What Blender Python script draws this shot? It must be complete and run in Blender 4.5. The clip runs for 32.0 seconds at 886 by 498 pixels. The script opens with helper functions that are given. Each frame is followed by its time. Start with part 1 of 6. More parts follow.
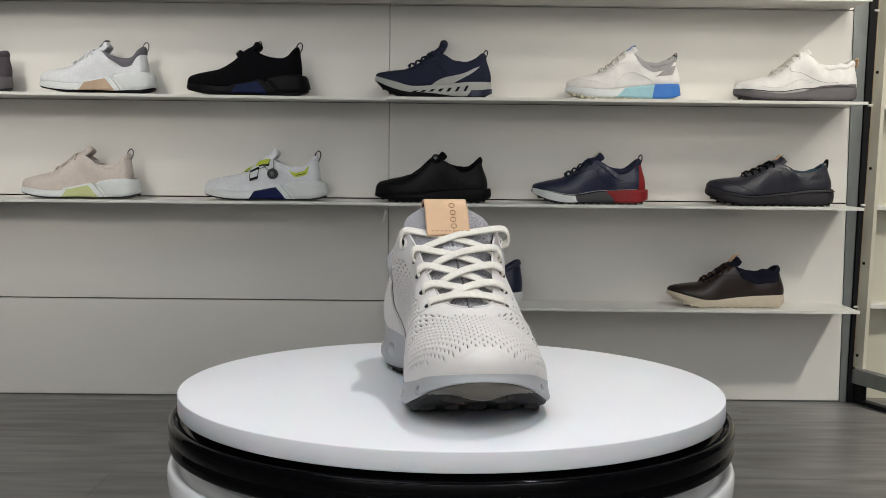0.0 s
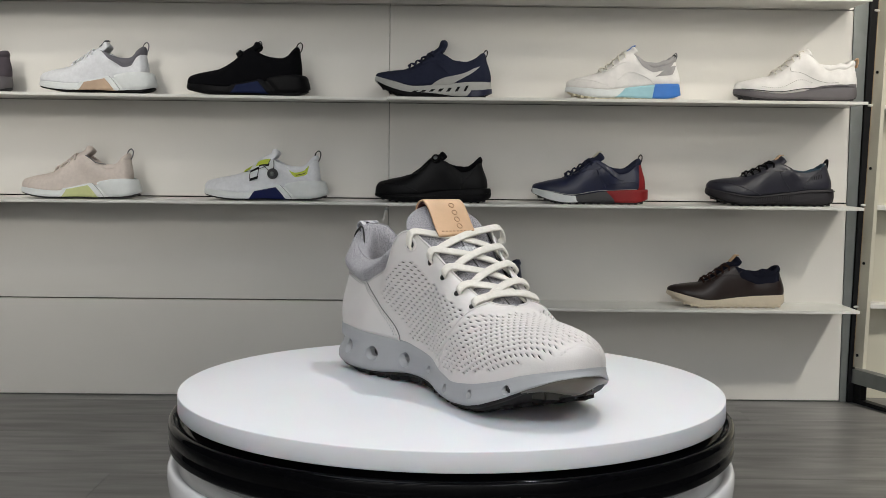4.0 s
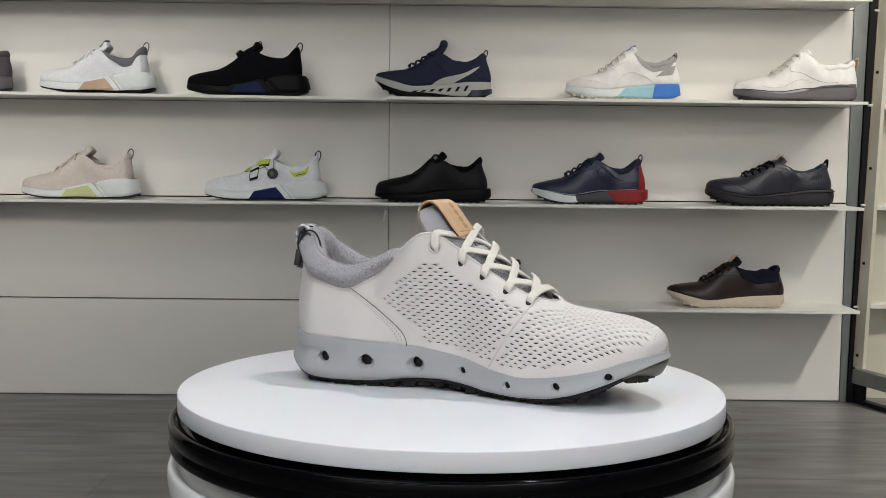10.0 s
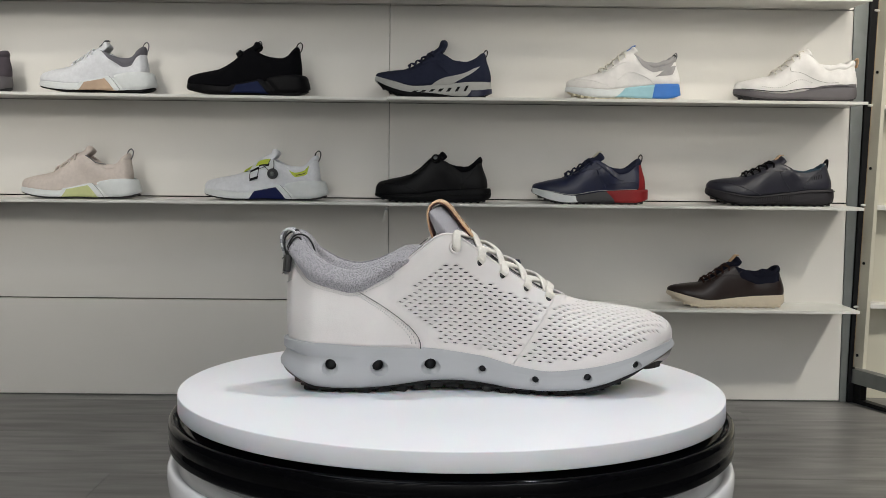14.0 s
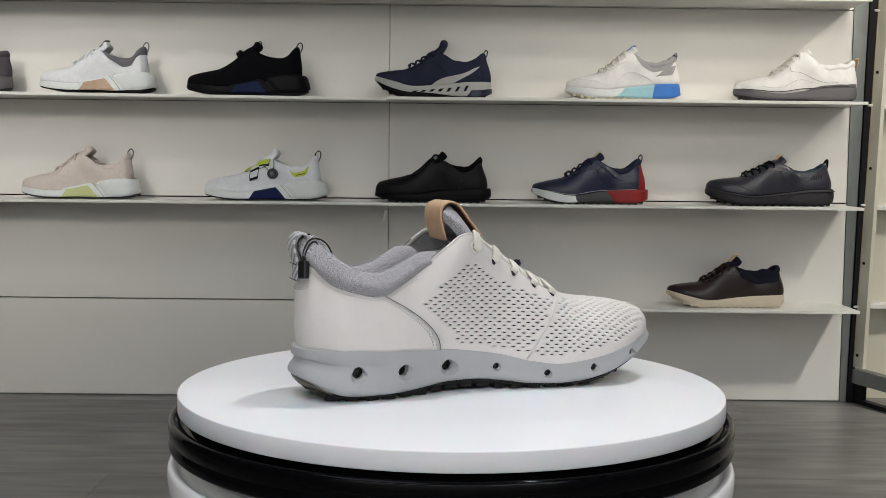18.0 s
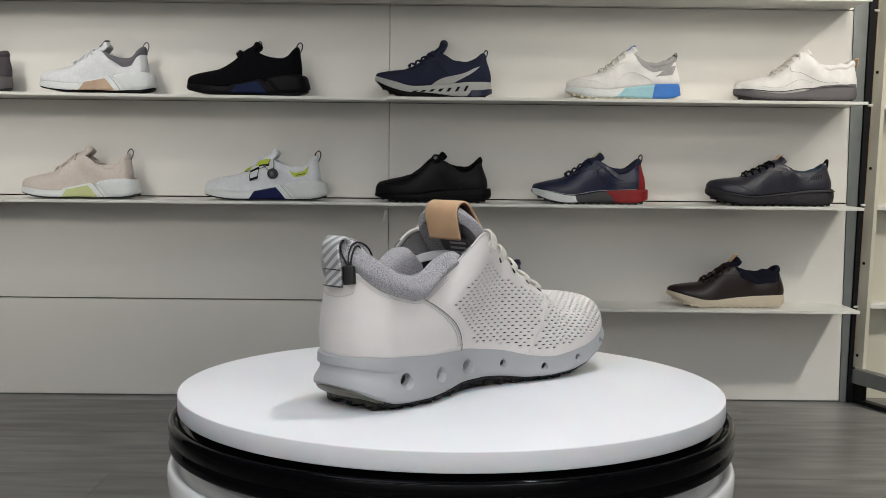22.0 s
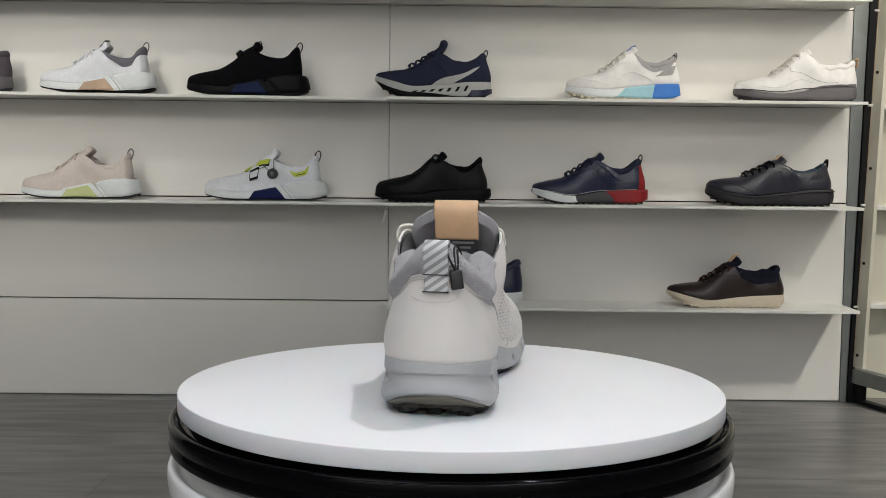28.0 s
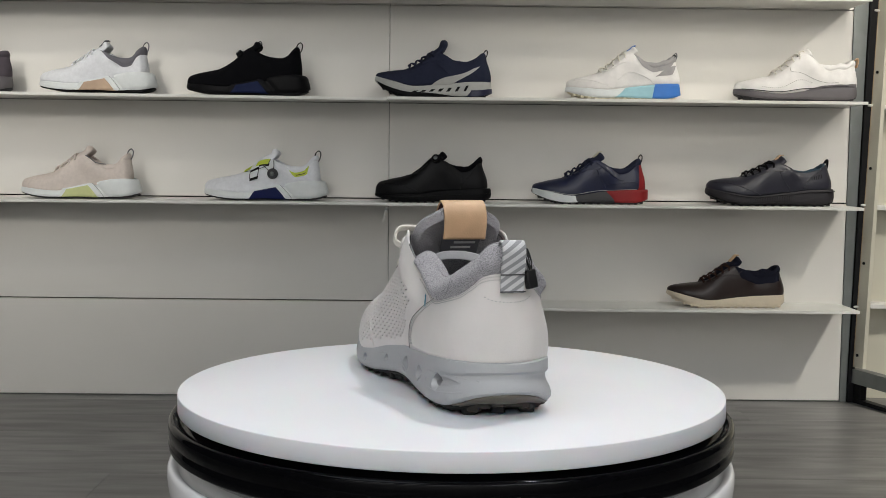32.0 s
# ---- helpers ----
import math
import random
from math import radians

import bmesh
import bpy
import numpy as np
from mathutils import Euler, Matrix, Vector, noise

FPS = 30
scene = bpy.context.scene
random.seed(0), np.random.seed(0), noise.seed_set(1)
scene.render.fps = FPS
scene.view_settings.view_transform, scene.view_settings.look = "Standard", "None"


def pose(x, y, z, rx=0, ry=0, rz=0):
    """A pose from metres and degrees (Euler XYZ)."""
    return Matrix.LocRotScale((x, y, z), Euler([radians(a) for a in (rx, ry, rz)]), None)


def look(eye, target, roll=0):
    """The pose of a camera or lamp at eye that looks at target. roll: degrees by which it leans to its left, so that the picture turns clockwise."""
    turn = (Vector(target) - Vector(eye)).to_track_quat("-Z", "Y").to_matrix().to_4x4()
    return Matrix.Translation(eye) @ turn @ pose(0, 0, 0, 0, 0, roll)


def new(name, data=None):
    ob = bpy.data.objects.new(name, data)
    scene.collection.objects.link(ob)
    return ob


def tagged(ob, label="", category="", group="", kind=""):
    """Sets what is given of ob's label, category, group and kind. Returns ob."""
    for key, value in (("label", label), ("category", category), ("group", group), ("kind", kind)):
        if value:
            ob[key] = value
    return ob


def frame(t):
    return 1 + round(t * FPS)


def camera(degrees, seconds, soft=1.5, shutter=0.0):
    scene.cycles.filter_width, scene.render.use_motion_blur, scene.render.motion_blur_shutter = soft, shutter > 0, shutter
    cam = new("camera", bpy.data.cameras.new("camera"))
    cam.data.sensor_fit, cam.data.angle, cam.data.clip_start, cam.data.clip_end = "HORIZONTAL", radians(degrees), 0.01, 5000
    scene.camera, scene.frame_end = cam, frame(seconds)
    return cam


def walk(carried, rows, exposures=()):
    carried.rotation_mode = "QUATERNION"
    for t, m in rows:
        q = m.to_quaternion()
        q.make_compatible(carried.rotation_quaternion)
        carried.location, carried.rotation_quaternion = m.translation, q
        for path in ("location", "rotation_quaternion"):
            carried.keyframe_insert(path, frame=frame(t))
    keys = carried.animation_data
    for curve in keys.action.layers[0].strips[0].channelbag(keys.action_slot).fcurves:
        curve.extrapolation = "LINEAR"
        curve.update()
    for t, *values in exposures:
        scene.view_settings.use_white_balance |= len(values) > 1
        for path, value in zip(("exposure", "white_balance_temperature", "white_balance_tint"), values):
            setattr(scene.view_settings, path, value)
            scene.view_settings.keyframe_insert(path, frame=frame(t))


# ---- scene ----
# One plan: the display wall is the plane y = 2.275, the floor z = 0, the turntable's axis stands at x = y = 0.
DECK = 0.489            # height of the turntable's top
WALL = 2.275            # face of the white back panels
EYE = Vector((-0.01275, -0.89467, 0.66590))
PITCH, YAW, ROLL = radians(4.518), radians(0.387), 0.629
AIM = EYE + Vector((math.sin(YAW) * math.cos(PITCH), math.cos(YAW) * math.cos(PITCH), -math.sin(PITCH)))
cam = camera(42.015, 32.0, soft=0.7)
walk(cam, [(0.0, look(EYE, AIM, ROLL)), (32.0, look(EYE, AIM, ROLL))])

# ---- light: unseen ceiling panels and track spots, some added only as fill ----
world = bpy.data.worlds.new("world")
world.use_nodes = True
world.node_tree.nodes["Background"].inputs["Color"].default_value = (0.9, 0.95, 1.0, 1)
world.node_tree.nodes["Background"].inputs["Strength"].default_value = 0.03
scene.world = world


def spot(place, target, watts, degrees, blend, size, colour):
    data = bpy.data.lights.new("track_and_fill_spot", "SPOT")
    data.energy, data.spot_size, data.spot_blend, data.shadow_soft_size, data.color = watts, radians(degrees), blend, size, colour
    ob = new("track_and_fill_spot", data)
    ob.matrix_world = look(place, target)
    return ob


def panel_light(m, w, d, watts, colour):
    data = bpy.data.lights.new("ceiling_and_fill_panel", "AREA")
    data.shape, data.size, data.size_y, data.energy, data.color = "RECTANGLE", w, d, watts, colour
    ob = new("ceiling_and_fill_panel", data)
    ob.matrix_world = m
    return ob


WARM, AMBER, COOL = (1.0, 0.955, 0.865), (1.0, 0.93, 0.80), (0.84, 0.91, 1.0)
spot((0.58, 0.36, 2.70), (0, 0, DECK), 85, 40, 0.6, 0.035, (1.0, 0.985, 0.985))
spot((3.00, 0.80, 2.70), (1.25, 2.25, 1.45), 198, 34, 1.0, 0.03, WARM)
spot((-1.60, 0.20, 2.70), (-1.20, 2.27, 1.75), 80, 60, 0.9, 0.10, WARM)
spot((-1.30, -1.45, 2.70), (-1.45, 2.27, 1.90), 95, 46, 0.9, 0.14, WARM)
# Unseen low spot behind the camera, added as fill for the left bays.
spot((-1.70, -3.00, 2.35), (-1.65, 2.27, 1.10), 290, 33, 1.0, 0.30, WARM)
spot((1.30, -1.45, 2.70), (1.05, 2.27, 2.20), 330, 48, 1.0, 0.36, AMBER)
# Second added fill spot, also unseen, that lifts the shaded right bays.
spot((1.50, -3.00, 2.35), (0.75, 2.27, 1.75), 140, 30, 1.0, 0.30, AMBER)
spot((0.80, 0.20, 2.70), (0.80, 2.27, 1.65), 85, 50, 0.9, 0.12, AMBER)
spot((2.30, 0.30, 2.70), (1.85, 1.55, 0.0), 320, 56, 0.9, 0.12, WARM)
panel_light(pose(-0.9, -0.6, 2.74), 1.2, 1.2, 13, COOL)
panel_light(pose(1.3, -1.8, 2.74), 1.2, 1.2, 13, COOL)
# Added washer, unseen: lights the south wall so it bounces frontal fill.
panel_light(look((0.0, -2.2, 2.72), (0.0, -3.25, 1.0)), 4.5, 0.4, 118, (0.98, 0.985, 1.0))


# ---- materials ----
def mat(name, colour, rough=0.6, metal=0.0, vary=0.06, scale=30.0, bump=0.0, bscale=400.0, coat=0.0, sheen=0.0, detail=4.0, stretch=None, trans=0.0, emit=0.0, rand=0.0, sub=0.0, spec=0.5, crease=0.0):
    m = bpy.data.materials.new(name)
    m.use_nodes = True
    t = m.node_tree
    n, l = t.nodes, t.links
    b = n["Principled BSDF"]
    b.inputs["Roughness"].default_value, b.inputs["Metallic"].default_value = rough, metal
    b.inputs["Coat Weight"].default_value, b.inputs["Sheen Weight"].default_value = coat, sheen
    b.inputs["Specular IOR Level"].default_value = spec
    b.inputs["Transmission Weight"].default_value = trans
    if sub:
        b.inputs["Subsurface Weight"].default_value, b.inputs["Subsurface Scale"].default_value = sub, 0.004
    co = n.new("ShaderNodeTexCoord")
    mp = n.new("ShaderNodeMapping")
    mp.inputs["Scale"].default_value = stretch or (1, 1, 1)
    if rand:
        # every piece takes its own patch of the grain
        info = n.new("ShaderNodeObjectInfo")
        shift = n.new("ShaderNodeVectorMath")
        shift.operation = "MULTIPLY_ADD"
        shift.inputs[1].default_value = (37.0, 23.0, 11.0)
        l.new(info.outputs["Random"], shift.inputs[0])
        l.new(co.outputs["Object"], shift.inputs[2])
        l.new(shift.outputs["Vector"], mp.inputs["Vector"])
    else:
        l.new(co.outputs["Object"], mp.inputs["Vector"])
    big = n.new("ShaderNodeTexNoise")
    big.inputs["Scale"].default_value, big.inputs["Detail"].default_value = scale, detail
    l.new(mp.outputs["Vector"], big.inputs["Vector"])
    ramp = n.new("ShaderNodeMapRange")
    ramp.inputs["From Min"].default_value, ramp.inputs["From Max"].default_value = 0.3, 0.7
    ramp.inputs["To Min"].default_value, ramp.inputs["To Max"].default_value = 1 - vary, 1 + vary
    l.new(big.outputs["Fac"], ramp.inputs["Value"])
    mix = n.new("ShaderNodeVectorMath")
    mix.operation = "SCALE"
    mix.inputs[0].default_value = colour[:3]
    l.new(ramp.outputs["Result"], mix.inputs["Scale"])
    last = mix.outputs["Vector"]
    if rand:
        rr = n.new("ShaderNodeMapRange")
        rr.inputs["To Min"].default_value, rr.inputs["To Max"].default_value = 1 - rand, 1 + rand
        l.new(info.outputs["Random"], rr.inputs["Value"])
        m2 = n.new("ShaderNodeVectorMath")
        m2.operation = "SCALE"
        l.new(last, m2.inputs[0])
        l.new(rr.outputs["Result"], m2.inputs["Scale"])
        last = m2.outputs["Vector"]
    l.new(last, b.inputs["Base Color"])
    if bump:
        fine = n.new("ShaderNodeTexNoise")
        fine.inputs["Scale"].default_value, fine.inputs["Detail"].default_value = bscale, 3.0
        l.new(mp.outputs["Vector"], fine.inputs["Vector"])
        bp = n.new("ShaderNodeBump")
        bp.inputs["Strength"].default_value, bp.inputs["Distance"].default_value = bump, 0.001
        l.new(fine.outputs["Fac"], bp.inputs["Height"])
        l.new(bp.outputs["Normal"], b.inputs["Normal"])
        if crease:
            # soft folds and dents a centimetre apart
            fold = n.new("ShaderNodeTexNoise")
            fold.inputs["Scale"].default_value, fold.inputs["Detail"].default_value, fold.inputs["Distortion"].default_value = 70.0, 2.0, 0.2
            l.new(mp.outputs["Vector"], fold.inputs["Vector"])
            b2 = n.new("ShaderNodeBump")
            b2.inputs["Strength"].default_value, b2.inputs["Distance"].default_value = crease, 0.0025
            l.new(fold.outputs["Fac"], b2.inputs["Height"])
            l.new(b2.outputs["Normal"], bp.inputs["Normal"])
    return m


def felt_mat(name, dark, light, scale=900.0):
    """Mottled felt of two yarns."""
    m = mat(name, light, 0.95, bump=0.8, bscale=1200, sheen=0.2)
    n, l = m.node_tree.nodes, m.node_tree.links
    b = n["Principled BSDF"]
    co = n.new("ShaderNodeTexCoord")
    no = n.new("ShaderNodeTexNoise")
    no.inputs["Scale"].default_value, no.inputs["Detail"].default_value, no.inputs["Roughness"].default_value = scale, 3.0, 0.7
    l.new(co.outputs["Object"], no.inputs["Vector"])
    r = n.new("ShaderNodeValToRGB")
    r.color_ramp.elements[0].position, r.color_ramp.elements[0].color = 0.36, (*dark, 1)
    r.color_ramp.elements[1].position, r.color_ramp.elements[1].color = 0.56, (*light, 1)
    l.new(no.outputs["Fac"], r.inputs["Fac"])
    l.new(r.outputs["Color"], b.inputs["Base Color"])
    return m


def stripe_mat(name, dark, light):
    """Diagonal woven stripes."""
    m = mat(name, light, 0.8, bump=0.3, bscale=900)
    n, l = m.node_tree.nodes, m.node_tree.links
    b = n["Principled BSDF"]
    co = n.new("ShaderNodeTexCoord")
    mp = n.new("ShaderNodeMapping")
    mp.inputs["Rotation"].default_value = (radians(35), 0, 0)
    l.new(co.outputs["Object"], mp.inputs["Vector"])
    w = n.new("ShaderNodeTexWave")
    w.bands_direction = "Z"
    w.inputs["Scale"].default_value, w.inputs["Distortion"].default_value = 62.0, 0.3
    l.new(mp.outputs["Vector"], w.inputs["Vector"])
    r = n.new("ShaderNodeValToRGB")
    r.color_ramp.elements[0].position, r.color_ramp.elements[0].color = 0.42, (*dark, 1)
    r.color_ramp.elements[1].position, r.color_ramp.elements[1].color = 0.5, (*light, 1)
    l.new(w.outputs["Fac"], r.inputs["Fac"])
    l.new(r.outputs["Color"], b.inputs["Base Color"])
    return m


M_PANEL = mat("white_laminate", (0.74, 0.72, 0.68), 0.45, vary=0.02, scale=3, bump=0.03, bscale=250)
M_SHELF = mat("white_powder_coat", (0.80, 0.79, 0.75), 0.4, vary=0.02, scale=8, bump=0.05, bscale=600)
M_CREAM = mat("cream_panel", (0.60, 0.575, 0.475), 0.5, vary=0.03, scale=6)
M_TANWOOD = mat("tan_wood_edge", (0.52, 0.39, 0.24), 0.6, vary=0.15, scale=20, stretch=(4, 4, 0.5))
M_BLACK = mat("black_powder_coat", (0.006, 0.006, 0.007), 0.5, vary=0.15, scale=40, spec=0.2)
M_DARKWALL = mat("dark_grey_paint", (0.10, 0.10, 0.105), 0.85, vary=0.05, scale=4, bump=0.1, bscale=120)
M_GREY = mat("grey_aluminium", (0.21, 0.225, 0.22), 0.4, 0.6, vary=0.08, scale=25)
M_WALLP = mat("plaster_paint", (0.70, 0.69, 0.66), 0.85, vary=0.03, scale=4, bump=0.1, bscale=120)
M_CEIL = mat("ceiling_paint", (0.75, 0.75, 0.74), 0.9, vary=0.02, scale=3)
M_PLANK = mat("grey_oak_vinyl", (0.170, 0.166, 0.160), 0.34, vary=0.42, scale=3.2, bump=0.06, bscale=24, stretch=(1.5, 1.3, 1), detail=7, rand=0.14)
M_SUBFLOOR = mat("dark_underlay", (0.06, 0.058, 0.055), 0.9)
M_DISC = mat("white_acrylic", (0.745, 0.755, 0.79), 0.38, vary=0.012, scale=12, bump=0.02, bscale=500, sub=0.15)
M_GLOSS = mat("black_gloss_plastic", (0.002, 0.002, 0.0025), 0.07, vary=0.1, scale=30, spec=0.07)
M_BASE = mat("white_gloss_plastic", (0.78, 0.78, 0.78), 0.2, vary=0.02, scale=10)


# ---- mesh helpers ----
def part(name, bm, material, parent=None, label="", smooth=True):
    me = bpy.data.meshes.new(name)
    if smooth:
        for f in bm.faces:
            f.smooth = True
    bm.to_mesh(me)
    bm.free()
    me.materials.append(material)
    ob = new(name, me)
    if parent:
        ob.parent = parent
    if label:
        ob["label"] = label
    return ob


def thing(name, label, category, m=None, group="", kind=""):
    ob = new(name)
    ob.empty_display_size = 0.05
    if m is not None:
        ob.matrix_world = m
    return tagged(ob, label, category, group, kind)


def box(x0, x1, y0, y1, z0, z1, bevel=0.0, seg=2):
    bm = bmesh.new()
    bmesh.ops.create_cube(bm, size=1, matrix=Matrix.Translation(((x0 + x1) / 2, (y0 + y1) / 2, (z0 + z1) / 2)) @ Matrix.Diagonal((x1 - x0, y1 - y0, z1 - z0, 1)))
    if bevel:
        bmesh.ops.bevel(bm, geom=bm.edges[:], offset=bevel, segments=seg, profile=0.7, affect="EDGES")
    return bm


def lathe(profile, n=128):
    """Turns (radius, height) pairs round z."""
    bm = bmesh.new()
    rings = []
    for r, z in profile:
        if r < 1e-6:
            rings.append([bm.verts.new((0, 0, z))])
        else:
            rings.append([bm.verts.new((r * math.cos(2 * math.pi * i / n), r * math.sin(2 * math.pi * i / n), z)) for i in range(n)])
    for a, b in zip(rings, rings[1:]):
        for i in range(n):
            j = (i + 1) % n
            if len(a) == 1:
                bm.faces.new((a[0], b[i], b[j]))
            elif len(b) == 1:
                bm.faces.new((a[i], a[j], b[0]))
            else:
                bm.faces.new((a[i], a[j], b[j], b[i]))
    bmesh.ops.recalc_face_normals(bm, faces=bm.faces)
    return bm


def grid(rows, closed=False, keep=None):
    """A sheet through rows of points; closed: each row is a ring."""
    bm = bmesh.new()
    vs = [[bm.verts.new(p) for p in row] for row in rows]
    n = len(rows[0])
    for i in range(len(rows) - 1):
        for j in range(n if closed else n - 1):
            if keep is None or keep(i, j):
                k = (j + 1) % n
                bm.faces.new((vs[i][j], vs[i][k], vs[i + 1][k], vs[i + 1][j]))
    return bm


def sweep(points, a, b, side=None, n=10, power=1.0, caps=True, bm=None):
    """A cord of elliptic section a by b along points; side: the direction of the half-axis a."""
    bm = bm or bmesh.new()
    pts = [Vector(p) for p in points]
    rings = []
    for i, p in enumerate(pts):
        t = (pts[min(i + 1, len(pts) - 1)] - pts[max(i - 1, 0)]).normalized()
        s = Vector(side[i] if isinstance(side, list) else side) if side is not None else Vector((0, 0, 1)).cross(t)
        if s.length < 1e-4:
            s = Vector((1, 0, 0))
        s = (s - t * s.dot(t)).normalized()
        u = t.cross(s)
        ring = []
        for k in range(n):
            w = 2 * math.pi * k / n
            c, d = math.cos(w), math.sin(w)
            ring.append(bm.verts.new(p + s * (a * math.copysign(abs(c) ** power, c)) + u * (b * math.copysign(abs(d) ** power, d))))
        rings.append(ring)
    for r, q in zip(rings, rings[1:]):
        for k in range(n):
            bm.faces.new((r[k], r[(k + 1) % n], q[(k + 1) % n], q[k]))
    if caps:
        bm.faces.new(rings[0][::-1])
        bm.faces.new(rings[-1])
    return bm


def smooth_path(points, n):
    """n points on a Catmull-Rom curve through points."""
    p = [np.array(q, float) for q in points]
    p = [2 * p[0] - p[1]] + p + [2 * p[-1] - p[-2]]
    out = []
    m = len(p) - 3
    for k in range(n):
        g = k / (n - 1) * m
        i = min(int(g), m - 1)
        t = g - i
        a, b, c, d = p[i:i + 4]
        out.append(tuple(0.5 * (2 * b + (c - a) * t + (2 * a - 5 * b + 4 * c - d) * t * t + (3 * b - a - 3 * c + d) * t ** 3)))
    return out


def graph(*pairs):
    """A smooth function through (x, y) pairs that does not overshoot."""
    xs, ys = np.array([p[0] for p in pairs], float), np.array([p[1] for p in pairs], float)
    h, d = np.diff(xs), np.diff(ys) / np.diff(xs)
    m = np.zeros(len(xs))
    m[0], m[-1] = d[0], d[-1]
    for i in range(1, len(xs) - 1):
        if d[i - 1] * d[i] > 0:
            w1, w2 = 2 * h[i] + h[i - 1], h[i] + 2 * h[i - 1]
            m[i] = (w1 + w2) / (w1 / d[i - 1] + w2 / d[i])

    def f(x):
        x = min(max(x, xs[0]), xs[-1])
        i = min(max(int(np.searchsorted(xs, x)) - 1, 0), len(xs) - 2)
        t = (x - xs[i]) / h[i]
        return float(ys[i] * (1 + 2 * t) * (1 - t) ** 2 + h[i] * m[i] * t * (1 - t) ** 2 + ys[i + 1] * t * t * (3 - 2 * t) + h[i] * m[i + 1] * t * t * (t - 1))
    return f


# ---- the room ----
floor = tagged(part("floor", box(-3.6, 3.8, -3.4, 2.9, -0.06, -0.004), M_SUBFLOOR, smooth=False), "grey wood-look plank floor of a shop", "floor", kind="structure")
tagged(part("ceiling", box(-3.6, 3.8, -3.4, 2.9, 2.80, 2.90), M_CEIL, smooth=False), "plain white shop ceiling", "ceiling", kind="structure")
tagged(part("wall_north", box(-3.6, 3.8, 2.45, 2.60, 0, 2.80), M_WALLP, smooth=False), "plain light wall behind the shelving", "wall", kind="structure")
# Unseen behind the camera; kept light to bounce the added washer.
tagged(part("wall_south", box(-3.6, 3.8, -3.4, -3.25, 0, 2.80), M_WALLP, smooth=False), "unseen plain light wall that bounces fill forward", "wall", kind="structure")
# Unseen side walls, coloured dark so the black ring reflects little.
tagged(part("wall_west", box(-3.6, -3.45, -3.25, 2.45, 0, 2.80), M_DARKWALL, smooth=False), "unseen plain wall, dark grey to keep reflections low", "wall", kind="structure")
tagged(part("wall_east", box(3.65, 3.8, -3.25, 2.45, 0, 2.80), M_DARKWALL, smooth=False), "unseen plain wall, dark grey to keep reflections low", "wall", kind="structure")


# ---- display wall: white back panels, shelves, end post ----
def display_wall():
    unit = thing("wall_display", "white laminate wall display panels with narrow dark joints", "wall panel", kind="structure")
    y0, y1 = WALL, WALL + 0.018
    part("carcass", box(-2.6, 1.118, WALL + 0.02, WALL + 0.16, 0.0, 2.45), M_BLACK, unit, "dark recess behind the panels", smooth=False)
    levels = [0.002, 0.268, 0.551, 0.8130, 1.0765, 1.36, 2.44]
    for x0, x1 in ((-1.46, -0.1426), (-0.1414, 1.1178)):
        for i, (a, b) in enumerate(zip(levels, levels[1:])):
            gap = (0.0005, 0.0034, 0.0034, 0.0018, 0.0018, 0.0018)[i]
            part("panel", box(x0, x1, y0, y1, a + gap, b, 0.001, 1), M_PANEL, unit, smooth=False)
    for a, b in zip(levels, levels[1:]):
        part("panel", box(-2.6, -1.463, y0, y1, a + 0.003, b, 0.001, 1), M_PANEL, unit, smooth=False)
    part("plinth", box(-2.6, 1.114, WALL + 0.006, WALL + 0.018, 0.0, 0.0030), M_GREY, unit, "dark recessed kick strip", smooth=False)


SHELF_DEPTH = 0.165


def shelf(x0, x1, z, tilt=0.0, name="shelf"):
    """A thin folded-steel shelf; z: its top."""
    s = thing(name, "thin white steel display shelf on the panel wall", "shelf", pose((x0 + x1) / 2, WALL, z, 0, tilt), "wall shelves")
    w = (x1 - x0) / 2
    part("board", box(-w, w, -SHELF_DEPTH, -0.001, -0.006, 0, 0.0012), M_SHELF, s, smooth=False)
    part("front_lip", box(-w, w, -SHELF_DEPTH - 0.0015, -SHELF_DEPTH + 0.002, -0.0080, -0.0002, 0.0010), M_SHELF, s, smooth=False)
    return s


